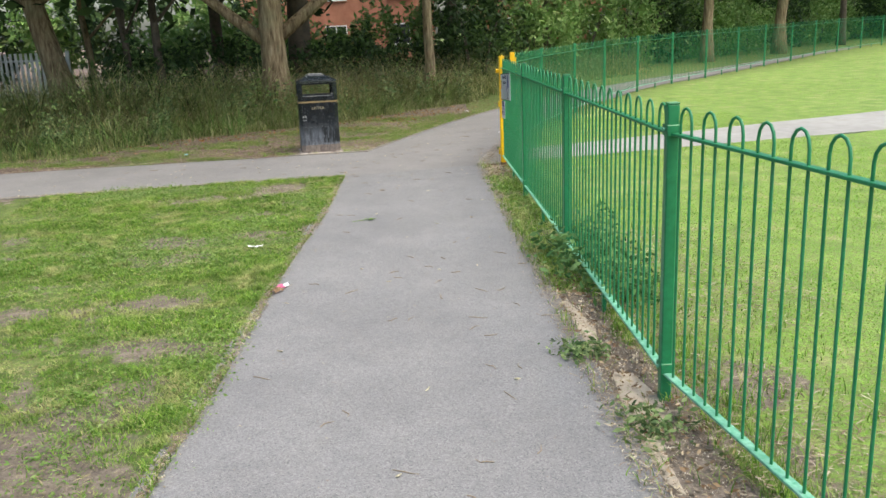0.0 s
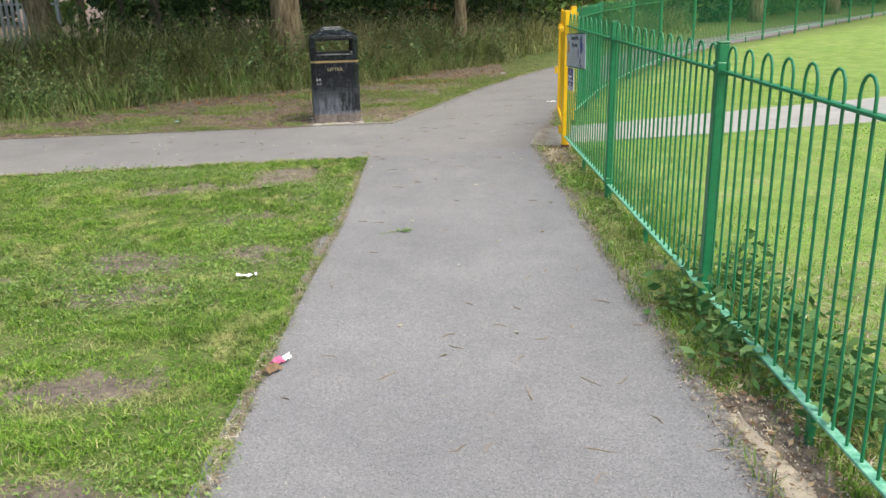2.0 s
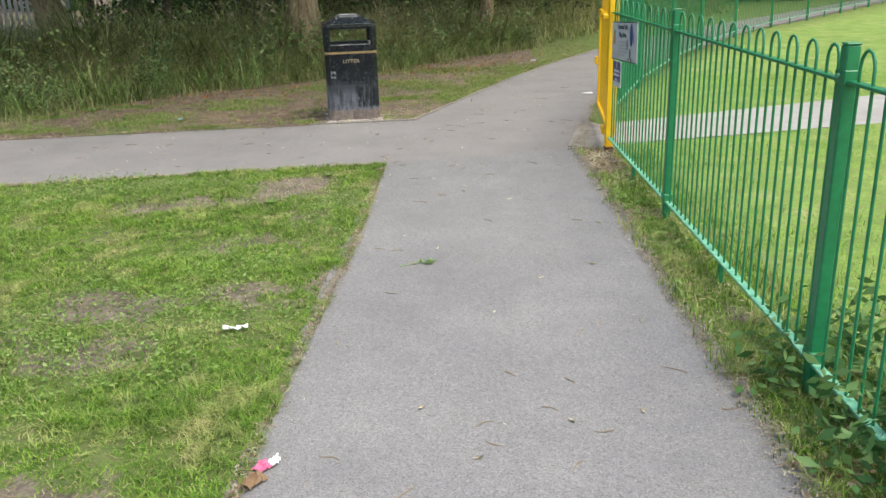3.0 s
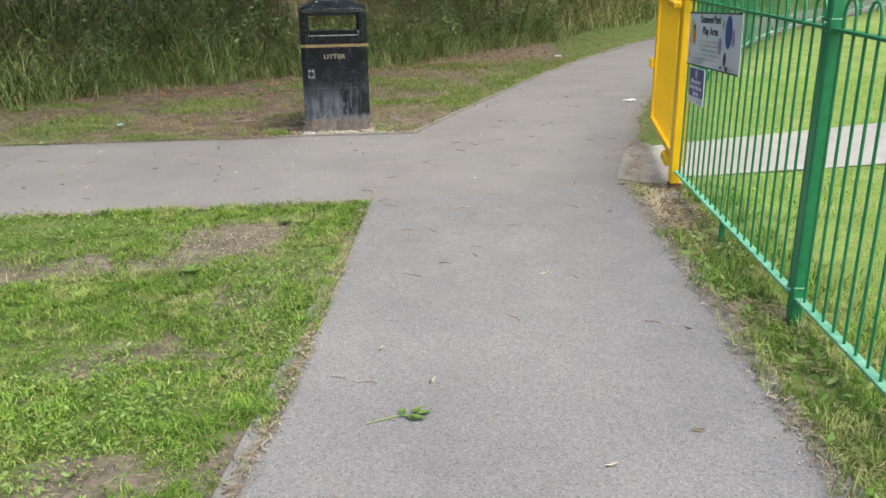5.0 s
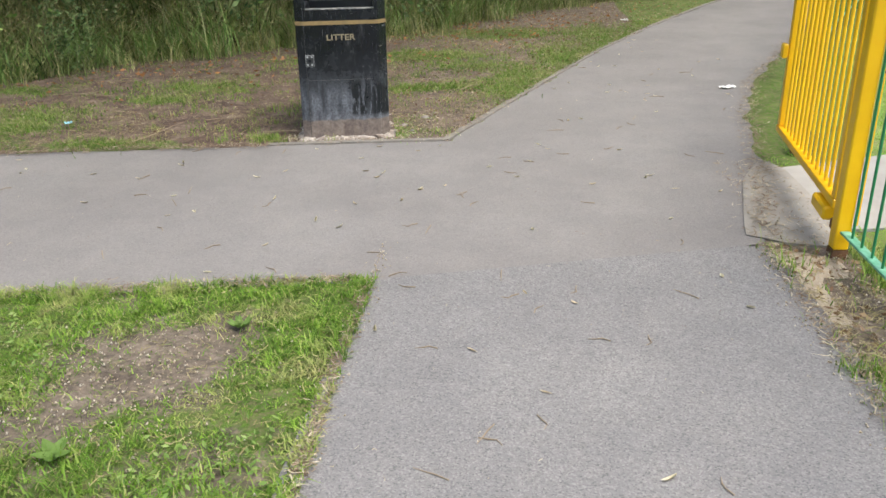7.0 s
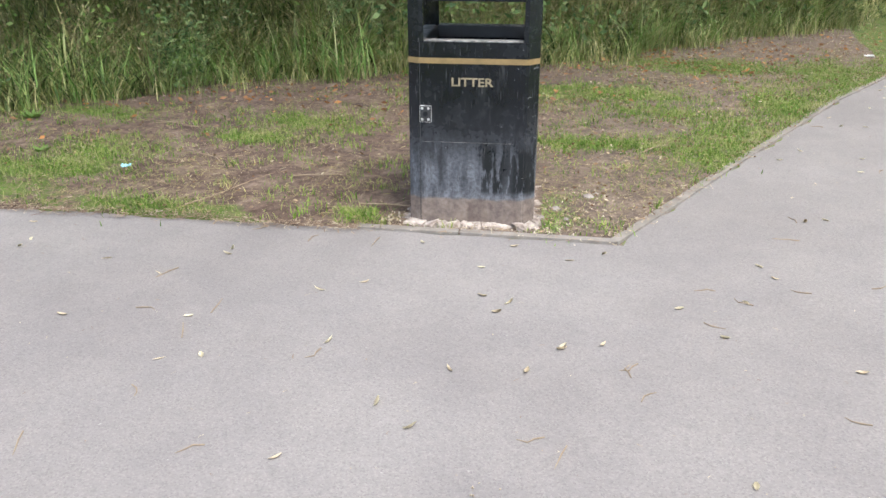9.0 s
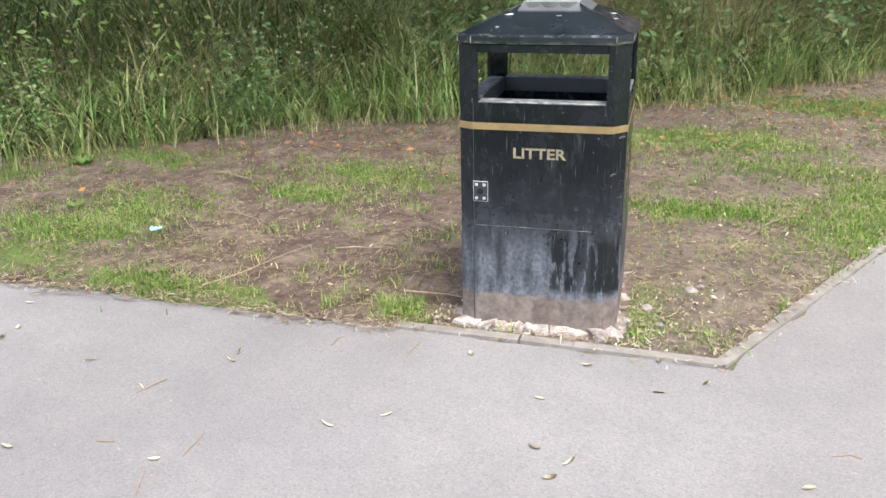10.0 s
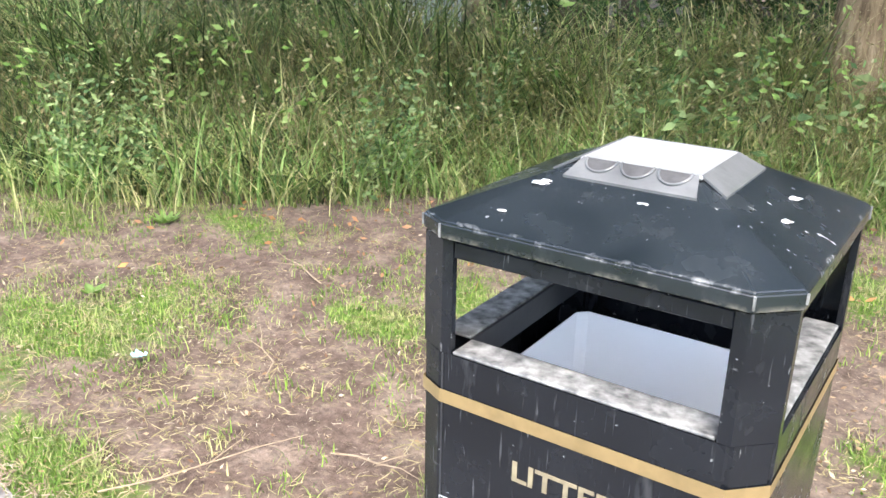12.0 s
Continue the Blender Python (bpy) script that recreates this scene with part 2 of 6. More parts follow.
def soil_mat():
    m, t, b = mat("lawn and soil", 0.95, 0, 0.2)
    turf = ramp(t, noise_tex(t, 6, 6), [(0.3, (0.055, 0.105, 0.018)), (0.5, (0.095, 0.175, 0.028)), (0.7, (0.17, 0.23, 0.06))])
    # lighter turf for the play side, with sunlight put into its colour
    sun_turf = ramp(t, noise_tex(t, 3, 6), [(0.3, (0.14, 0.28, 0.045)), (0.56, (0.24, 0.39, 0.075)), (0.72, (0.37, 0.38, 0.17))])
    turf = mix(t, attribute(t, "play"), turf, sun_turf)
    soil = ramp(t, noise_tex(t, 5, 8, 0.7), [(0.25, (0.066, 0.045, 0.036)), (0.5, (0.155, 0.112, 0.089)), (0.8, (0.33, 0.265, 0.215))])
    dry = ramp(t, noise_tex(t, 7, 8, 0.7), [(0.25, (0.10, 0.08, 0.065)), (0.5, (0.19, 0.155, 0.125)), (0.8, (0.38, 0.32, 0.26))])
    soil = mix(t, attribute(t, "damp"), dry, soil)
    thatch = ramp(t, noise_tex(t, 38, 5, 0.7), [(0.42, (0, 0, 0)), (0.6, (0.68, 0.68, 0.68))])
    turf = mix(t, thatch, turf, (0.20, 0.16, 0.10))
    crumb = ramp(t, noise_tex(t, 26, 6, 0.75), [(0.3, (0.55, 0.54, 0.53)), (0.5, (1, 1, 1)), (0.72, (1.45, 1.42, 1.38))])
    soil = mix(t, 1.0, soil, crumb, "MULTIPLY")
    grit = ramp(t, noise_tex(t, 60, 3), [(0.62, (0, 0, 0)), (0.72, (0.6, 0.6, 0.6))])
    soil = mix(t, grit, soil, (0.36, 0.30, 0.22))
    wear = t.nodes.new("ShaderNodeMath")
    wear.operation = "ADD"
    t.links.new(attribute(t, "wear"), wear.inputs[0])
    n = node(t, "ShaderNodeMath")
    n.operation = "MULTIPLY_ADD"
    n.inputs[1].default_value, n.inputs[2].default_value = 0.9, -0.45
    t.links.new(noise_tex(t, 9, 6, 0.65), n.inputs[0])
    t.links.new(n.outputs[0], wear.inputs[1])
    col = mix(t, ramp(t, wear.outputs[0], [(0.45, (0, 0, 0)), (0.62, (1, 1, 1))]), turf, soil)
    t.links.new(col, b.inputs["Base Color"])
    bump(t, b, noise_tex(t, 35, 8, 0.7), 0.9, 0.025)
    return m


SOIL = soil_mat()


def product(t, a, b):
    n = t.nodes.new("ShaderNodeMath")
    n.operation = "MULTIPLY"
    for sock, v in zip(n.inputs, (a, b)):
        if isinstance(v, float):
            sock.default_value = v
        else:
            t.links.new(v, sock)
    return n.outputs[0]


def bin_mat():
    """Black gloss paint: chalky bloom low down, dark runs, mud at the foot, scratches."""
    m, t, b = mat("black bin paint", 0.3, 0, 0.34)
    sep = t.nodes.new("ShaderNodeSeparateXYZ")
    t.links.new(coords(t), sep.inputs[0])
    x, z = sep.outputs["X"], sep.outputs["Z"]
    col = ramp(t, noise_tex(t, 6, 4), [(0.3, (0.004, 0.005, 0.007)), (0.7, (0.010, 0.012, 0.016))])
    # chalky bloom, heaviest over the lower third, broken up by cloudy noise
    bloom = product(t, grey_ramp(t, z, [(0.10, 1.0), (0.26, 0.8), (0.38, 0.35), (0.46, 0.10), (0.58, 0.02), (0.7, 0.0)]), grey_ramp(t, noise_tex(t, 1.0, 6, 0.65, stretched(t, 22, 22, 6)), [(0.36, 0.3), (0.6, 1.0)]))
    bloom = product(t, bloom, grey_ramp(t, noise_tex(t, 60, 5, 0.7), [(0.38, 0.5), (0.58, 1.0)]))
    col = mix(t, bloom, col, (0.19, 0.205, 0.235))
    # dark washed runs, mostly on one side of each face
    runs = grey_ramp(t, noise_tex(t, 1.0, 4, 0.62, stretched(t, 30, 30, 4.5)), [(0.45, 0.0), (0.49, 1.0)])
    runs = product(t, runs, grey_ramp(t, z, [(0.14, 0.0), (0.17, 1.0), (0.36, 1.0), (0.43, 0.0)]))
    runs = product(t, runs, grey_ramp(t, noise_tex(t, 1.0, 2, 0.5, stretched(t, 5, 5, 0.4)), [(0.36, 0.0), (0.48, 1.0)]))
    runs = product(t, runs, grey_ramp(t, x, [(0.0, 0.25), (0.06, 1.0)]))
    col = mix(t, runs, col, (0.008, 0.010, 0.012))
    # thin pale scratches and splashes
    for sx, sz, lo, hi, amount, tone in ((60, 11, 0.68, 0.72, 0.4, 0.3), (130, 9, 0.63, 0.70, 0.3, 0.2), (24, 5, 0.62, 0.76, 0.2, 0.16), (14, 40, 0.70, 0.73, 0.4, 0.3), (11, 5, 0.62, 0.80, 0.22, 0.2)):
        s = grey_ramp(t, noise_tex(t, 1.0, 4, 0.6, stretched(t, sx, sx, sz)), [(lo, 0.0), (hi, amount)])
        col = mix(t, s, col, (tone, tone * 1.02, tone * 1.05))
    specks = grey_ramp(t, noise_tex(t, 80, 2, 0.5), [(0.745, 0.0), (0.77, 0.6)])
    col = mix(t, specks, col, (0.4, 0.41, 0.42))
    edge = t.nodes.new("ShaderNodeMath")
    edge.operation = "MULTIPLY_ADD"
    edge.inputs[1].default_value = 0.03
    t.links.new(noise_tex(t, 14, 3), edge.inputs[0])
    t.links.new(z, edge.inputs[2])
    mud = grey_ramp(t, edge.outputs[0], [(0.138, 0.85), (0.150, 0.0)])
    col = mix(t, mud, col, ramp(t, noise_tex(t, 30, 5), [(0.3, (0.12, 0.09, 0.075)), (0.7, (0.25, 0.20, 0.165))]))
    t.links.new(col, b.inputs["Base Color"])
    rough = grey_ramp(t, noise_tex(t, 12, 5), [(0.3, 0.13), (0.75, 0.34)])
    rough = mix(t, bloom, rough, (0.8, 0.8, 0.8))
    t.links.new(mix(t, mud, rough, (0.95, 0.95, 0.95)), b.inputs["Roughness"])
    bump(t, b, noise_tex(t, 40, 4), 0.06, 0.003)
    return m


def bin_top_mat():
    """Black lid paint with droppings, chips, dust and rubbed edges."""
    m, t, b = mat("black lid paint", 0.35, 0, 0.52)
    sep = t.nodes.new("ShaderNodeSeparateXYZ")
    t.links.new(coords(t), sep.inputs[0])
    rim = t.nodes.new("ShaderNodeMath")
    rim.operation = "MULTIPLY_ADD"
    rim.inputs[1].default_value, rim.inputs[2].default_value = 10.0, -10.0
    t.links.new(sep.outputs["Z"], rim.inputs[0])
    z = rim.outputs[0]
    col = ramp(t, noise_tex(t, 5, 6), [(0.3, (0.007, 0.010, 0.013)), (0.7, (0.018, 0.023, 0.028))])
    spots = grey_ramp(t, noise_tex(t, 1.0, 2, 0.5, stretched(t, 26, 44, 30)), [(0.735, 0.0), (0.75, 0.7)])
    col = mix(t, spots, col, (0.5, 0.51, 0.5))
    specks = grey_ramp(t, noise_tex(t, 75, 2, 0.5), [(0.745, 0.0), (0.77, 0.5)])
    col = mix(t, specks, col, (0.35, 0.36, 0.37))
    dust = grey_ramp(t, noise_tex(t, 14, 6, 0.75), [(0.55, 0.0), (0.85, 0.1)])
    col = mix(t, dust, col, (0.22, 0.225, 0.23))
    rub = product(t, grey_ramp(t, z, [(0.64, 0.0), (0.68, 1.0), (0.72, 1.0), (0.75, 0.0)]), grey_ramp(t, noise_tex(t, 22, 5, 0.65), [(0.55, 0.0), (0.7, 0.5)]))
    col = mix(t, rub, col, (0.42, 0.43, 0.43))
    foot = product(t, grey_ramp(t, z, [(0.44, 0.6), (0.54, 0.0)]), grey_ramp(t, noise_tex(t, 30, 5, 0.65), [(0.45, 0.0), (0.6, 1.0)]))
    col = mix(t, foot, col, (0.26, 0.24, 0.2))
    t.links.new(col, b.inputs["Base Color"])
    t.links.new(grey_ramp(t, noise_tex(t, 10, 4), [(0.3, 0.14), (0.8, 0.36)]), b.inputs["Roughness"])
    bump(t, b, noise_tex(t, 30, 4), 0.08, 0.003)
    return m


BIN_BLACK = bin_mat()
BIN_TOP = bin_top_mat()
BIN_WORN = simple("scuffed sill", (0.05, 0.05, 0.052), (0.38, 0.38, 0.37), 42, 0.6, 0.2, 0.2, big=26)
LID_BOUNCE = simple("pale bounce sheet", (0.76, 0.77, 0.78), (0.84, 0.85, 0.86), 6, 0.6)
SCOOP_SHADE = simple("scoop hollow shade", (0.03, 0.03, 0.032), (0.08, 0.08, 0.083), 40, 0.6, 0.2)
SHADED_ZINC = simple("slope-shaded zinc", (0.10, 0.105, 0.11), (0.19, 0.195, 0.20), 18, 0.45, 0.3, 0.15, 0.002, big=9)
BIN_INSIDE = simple("black inside", (0.02, 0.021, 0.023), (0.035, 0.036, 0.04), 6, 0.5)


# ---- mesh helpers ----
def finish(name, me, material, parent=None, label=""):
    ob = new(name, me)
    if material:
        me.materials.append(material)
    if parent:
        ob.parent = parent
    if label:
        ob["label"] = label
    return ob


def part(name, bm, material, parent=None, label="", smooth=False):
    me = bpy.data.meshes.new(name)
    bm.normal_update()
    bm.to_mesh(me)
    bm.free()
    if smooth:
        me.polygons.foreach_set("use_smooth", [True] * len(me.polygons))
    return finish(name, me, material, parent, label)


def share(ob, name, parent, m):
    """Another piece on the same mesh."""
    o = new(name, ob.data)
    o.parent = parent
    o.matrix_basis = m
    return o


def box(bm, x0, x1, y0, y1, z0, z1, bevel=0.0, segs=1):
    r = bmesh.ops.create_cube(bm, size=1.0)
    vs = r["verts"]
    for v in vs:
        v.co = Vector((x0 + (v.co.x + 0.5) * (x1 - x0), y0 + (v.co.y + 0.5) * (y1 - y0), z0 + (v.co.z + 0.5) * (z1 - z0)))
    if bevel:
        es = {e for v in vs for e in v.link_edges}
        bmesh.ops.bevel(bm, geom=list(es), offset=bevel, segments=segs, affect="EDGES", profile=0.6)
    return vs


def boxed(*a, **k):
    bm = bmesh.new()
    box(bm, *a, **k)
    return bm


def tube(bm, pts, radii, sides=6, caps=True):
    """A bent round bar or limb through pts."""
    rings = []
    n = len(pts)
    up = Vector((0.31, 0.95, 0.07))
    for i, p in enumerate(pts):
        d = (Vector(pts[min(i + 1, n - 1)]) - Vector(pts[max(i - 1, 0)])).normalized()
        u = d.cross(up)
        if u.length < 0.05:
            u = d.cross(Vector((1, 0, 0)))
        u.normalize()
        w = d.cross(u).normalized()
        r = radii[i] if isinstance(radii, (list, tuple)) else radii
        rings.append([bm.verts.new(Vector(p) + r * (math.cos(a) * u + math.sin(a) * w)) for a in (2 * math.pi * k / sides for k in range(sides))])
    for a, b in zip(rings, rings[1:]):
        for k in range(sides):
            bm.faces.new((a[k], a[(k + 1) % sides], b[(k + 1) % sides], b[k]))
    if caps:
        bm.faces.new(rings[0][::-1])
        bm.faces.new(rings[-1])
    return rings


def disc(bm, x, y, z, r, h, sides=10):
    m = Matrix.Translation((x, y, z + h / 2))
    bmesh.ops.create_cone(bm, cap_ends=True, segments=sides, radius1=r, radius2=r * 0.9, depth=h, matrix=m)


def mesh_np(name, verts, faces, material, smooth=False):
    """A mesh from an array of corners and one of triangles or quads."""
    me = bpy.data.meshes.new(name)
    n, k = faces.shape
    me.vertices.add(len(verts))
    me.vertices.foreach_set("co", np.asarray(verts, dtype=np.float32).ravel())
    me.loops.add(n * k)
    me.loops.foreach_set("vertex_index", faces.astype(np.int32).ravel())
    me.polygons.add(n)
    me.polygons.foreach_set("loop_start", np.arange(0, n * k, k, dtype=np.int32))
    me.update(calc_edges=True)
    if smooth:
        me.polygons.foreach_set("use_smooth", np.ones(n, dtype=bool))
    return finish(name, me, material)


# ---- plan ----
def softplus(v, s=1.5):
    return s * np.log1p(np.exp(np.clip(v / s, -30, 30)))


def rise(x, y):
    """The ground climbs gently beyond the crossing, towards the far end of the play lawn."""
    return 0.010 * np.minimum(softplus(0.75 * np.asarray(y, float) + 0.66 * np.asarray(x, float) - 13.6), 40)


def cross_low(x):
    return 10.70 + 0.15 * (x + 0.0)


def cross_high(x):
    return 12.776 + 0.115 * (x + 0.593) - 0.012 * (x + 0.593) ** 2 * 0.3


def left_edge(y):
    return np.interp(y, [3.0, 5.7, 7.8, 10.3], [-0.965, -0.915, -0.83, -0.775]) + 0.012 * np.sin(y * 1.7)


KERB = [(-0.593, 12.776), (0.05, 14.45), (0.74, 16.2), (1.55, 17.9), (2.6, 19.8), (4.2, 22.2), (6.2, 24.6), (9.0, 27.6), (13.0, 32.0), (20.0, 39.0)]
SIDE = [(0.98, 11.05), (1.28, 12.25), (1.5, 13.4), (1.85, 14.6), (2.9, 16.9), (4.05, 19.0), (5.4, 21.2), (6.9, 23.3), (8.5, 25.2), (11.9, 29.4), (15.8, 33.9), (22.0, 40.5)]
WOOD_EDGE = [(-30.0, 10.5), (-12.0, 12.6), (-6.0, 13.5), (-5.0, 13.85), (-4.5, 14.5), (-4.1, 15.3), (-3.3, 15.8), (-2.5, 16.4), (-1.2, 17.3), (0.0, 18.8), (1.3, 20.4), (2.9, 22.6), (5.0, 25.0), (8.0, 28.3), (12.0, 32.8), (19.0, 40.0), (30, 50)]


def along(line, v, axis=1):
    a = np.array(line)
    return np.interp(v, a[:, axis], a[:, 1 - axis])


def paved(x, y, grow=0.0):
    """Where the asphalt lies."""
    x, y = np.asarray(x, float), np.asarray(y, float)
    g = grow
    main = (y < 11.2) & (x > left_edge(y) - g) & (x < 0.965 + g)
    cross = (x < 1.0) & (y > cross_low(x) - g) & (y < cross_high(x) + g) & (x < 0.9)
    onward = (y > 10.9) & (x > np.where(y > 12.776, along(KERB, y), -0.6) - g) & (x < along(SIDE, y) + g) & (y < 39)
    return main | cross | onward


def inner(x, y, grow=0.0):
    x, y = np.asarray(x, float), np.asarray(y, float)
    lo = np.interp(x, [1.3, 2.5, 4.7, 7.1, 12, 18], [11.2, 11.45, 12.0, 12.6, 14.2, 17.0])
    hi = np.interp(x, [1.3, 3.1, 5.3, 7.6, 12, 18], [12.2, 12.65, 13.2, 13.7, 15.6, 18.4])
    return (x > 1.3) & (x < 18) & (y > lo - grow) & (y < hi + grow)


GREENS = [(-3.75, 13.45, 0.32, 0.18), (-3.85, 13.04, 0.35, 0.16), (-2.95, 12.63, 0.2, 0.1), (-2.85, 14.4, 0.35, 0.22), (-3.03, 13.97, 0.22, 0.12), (-1.83, 12.8, 0.08, 0.06),
          (-0.97, 14.4, 0.22, 0.13), (-0.6, 14.5, 0.2, 0.12), (-0.55, 15.38, 0.35, 0.2), (-0.28, 14.35, 0.2, 0.3), (-0.9, 15.95, 0.4, 0.2),
          (-0.08, 14.9, 0.2, 0.35), (0.33, 15.9, 0.2, 0.5), (-0.35, 17.4, 0.6, 0.3), (-4.47, 14.27, 0.4, 0.15), (-5.3, 13.66, 0.4, 0.14), (-5.6, 14.05, 0.5, 0.12), (-4.9, 12.72, 0.35, 0.1), (-6.2, 12.9, 0.6, 0.2), (0.8, 17.2, 0.25, 0.6), (-1.9, 15.7, 0.45, 0.25)]
PATCHES = [(-1.75, 3.3, 0.95, 0.6), (-1.5, 4.7, 0.5, 0.25), (-2.6, 4.2, 0.6, 0.3), (-2.3, 5.4, 0.5, 0.3), (-1.55, 5.6, 0.35, 0.2),
           (-1.52, 9.75, 0.36, 0.3), (-1.3, 9.95, 0.22, 0.25), (-2.5, 9.3, 0.3, 0.15), (-1.55, 8.35, 0.3, 0.22), (-2.0, 7.4, 0.35, 0.2), (-1.35, 7.6, 0.2, 0.12), (-1.2, 8.9, 0.15, 0.15),
           (1.1, 4.3, 0.16, 0.5), (1.1, 5.1, 0.16, 0.35), (1.15, 2.9, 0.15, 0.8), (1.1, 10.4, 0.15, 0.35), (1.2, 11.2, 0.3, 0.3),
           (-1.95, 12.95, 0.5, 0.35), (-1.95, 12.95, 0.3, 0.3), (-2.4, 13.3, 0.7, 0.35), (-1.3, 13.2, 0.6, 0.45), (-0.75, 13.35, 0.3, 0.4), (-0.72, 13.5, 0.3, 0.35), (-0.75, 13.4, 0.3, 0.5), (-0.85, 14.0, 0.3, 0.4), (-1.2, 14.9, 0.8, 0.25), (-0.5, 13.85, 0.25, 0.2), (-1.3, 14.1, 0.3, 0.2), (-3.6, 13.5, 0.9, 0.22), (-2.6, 14.3, 0.9, 0.3),
           (-3.0, 15.0, 0.6, 0.25), (-0.6, 14.9, 0.5, 0.4), (-1.4, 15.6, 0.8, 0.3), (-0.2, 16.6, 0.6, 0.35), (0.8, 18.6, 0.8, 0.5), (-4.6, 12.9, 1.2, 0.12)]
_rng = np.random.RandomState(5)
_waves = [(_rng.uniform(0.8, 1.6) * f * math.cos(a), _rng.uniform(0.8, 1.6) * f * math.sin(a), _rng.uniform(0, 6.28), 1.0 / f ** 0.5)
          for f in (0.9, 1.7, 3.1, 5.5, 9.0) for a in _rng.uniform(0, 6.28, 4)]


def lumps(x, y):
    """Smooth uneven field, about -1 to 1."""
    s = sum(w * np.sin(a * x + b * y + p) for a, b, p, w in _waves)
    return s / 5.0


def wear(x, y):
    """Bare earth: 0 turf, 1 soil."""
    x, y = np.asarray(x, float), np.asarray(y, float)
    w = 0.25 + 0.28 * lumps(x, y) + 0.30 * lumps(x * 2.7 + 5, y * 2.7) + 0.22 * lumps(x * 6.1 + 2, y * 6.1 - 4)
    for cx, cy, sx, sy in PATCHES:
        w = w + (1.0 if 1.0 < cx < 1.3 else 0.34 if cy > 12 else 0.6) * np.exp(-((x - cx) / sx) ** 2 - ((y - cy) / sy) ** 2)
    verge = (y > cross_high(x)) & (x < along(KERB, y)) & (x < 3)
    w = w + np.where(verge, 0.50, 0.0)
    w = w + np.where(verge, 0.22 * np.clip((x + 1.2) / 0.6, 0, 1), 0.0)
    for cx, cy, sx, sy in GREENS:
        w = w - 0.75 * np.exp(-((x - cx) / sx) ** 2 - ((y - cy) / sy) ** 2)
    dry = 0.75 * np.exp(-((x - 1.55) / 0.5) ** 2 - ((y - 3.6) / 1.5) ** 2) * (0.7 + 0.9 * lumps(x * 2.2, y * 2.2))
    return np.where(x > 1.32, w * 0.3 + dry, w)


def axis_values(lo, hi, step):
    mid = np.arange(lo, hi + 1e-6, step)
    out = np.array([0.12, 0.3, 0.6, 1.1, 1.9, 3, 4.5, 6.5, 9, 12, 16, 22, 30, 45, 70, 120, 220, 400, 700])
    return np.concatenate([(lo - out)[::-1], mid, hi + out])


def build_ground():
    xs, ys = axis_values(-6.5, 4.0, 0.06), axis_values(1.5, 19.0, 0.06)
    X, Y = np.meshgrid(xs, ys)
    Z = rise(X, Y) + 0.012 * lumps(X * 1.4, Y * 1.4) * (np.abs(X) < 12)
    hard = paved(X, Y, -0.10) | inner(X, Y, -0.03)
    edge = paved(X, Y, 0.10)
    Z = np.where(edge, np.minimum(Z, rise(X, Y) - 0.004), Z)
    Z = np.where(hard, rise(X, Y) - 0.05, Z)
    nx, ny = len(xs), len(ys)
    idx = np.arange(nx * ny).reshape(ny, nx)
    faces = np.stack([idx[:-1, :-1], idx[:-1, 1:], idx[1:, 1:], idx[1:, :-1]], -1).reshape(-1, 4)
    ob = mesh_np("ground", np.stack([X, Y, Z], -1).reshape(-1, 3), faces, SOIL, True)
    a = ob.data.attributes.new("wear", "FLOAT", "POINT")
    a.data.foreach_set("value", wear(X, Y).ravel().astype(np.float32))
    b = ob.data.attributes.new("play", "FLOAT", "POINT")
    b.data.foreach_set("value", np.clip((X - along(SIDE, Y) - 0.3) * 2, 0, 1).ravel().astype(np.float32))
    c = ob.data.attributes.new("damp", "FLOAT", "POINT")
    c.data.foreach_set("value", np.where(Y > cross_high(X), np.clip(0.8 - 0.5 * (X + 1.5), 0.4, 1.0), 0.0).ravel().astype(np.float32))
    tagged(ob, "worn green lawn with bare brown earth patches", "ground", kind="structure")


def slab(name, outline, material, label, top=0.0, jag=0.014, category="path"):
    """A paved sheet with a ragged edge: outline corners in order, walked round."""
    rng = random.Random(len(name))
    ring = []
    for (x0, y0), (x1, y1) in zip(outline, outline[1:] + outline[:1]):
        n = max(1, int(math.hypot(x1 - x0, y1 - y0) / (0.07 if max(abs(x0), abs(x1)) < 8 and max(y0, y1) < 20 else 0.6)))
        for k in range(n):
            f = k / n
            bx, by = x0 + f * (x1 - x0), y0 + f * (y1 - y0)
            sway = jag * 1.6 * (math.sin(bx * 5.1 + by * 7.3) + 0.6 * math.sin(bx * 13 - by * 17.0))
            ring.append((bx + sway * 0.7 + rng.uniform(-jag, jag), by + rng.uniform(-jag, jag)))
    bm = bmesh.new()
    up = [bm.verts.new((x, y, float(rise(x, y)) + top)) for x, y in ring]
    dn = [bm.verts.new((x, y, float(rise(x, y)) + top - 0.06)) for x, y in ring]
    f = bm.faces.new(up)
    for i in range(len(up)):
        j = (i + 1) % len(up)
        bm.faces.new((up[j], up[i], dn[i], dn[j]))
    bmesh.ops.triangulate(bm, faces=[f], ngon_method="EAR_CLIP")
    bmesh.ops.recalc_face_normals(bm, faces=bm.faces)
    ob = part(name, bm, material)
    return tagged(ob, label, category, kind="structure")


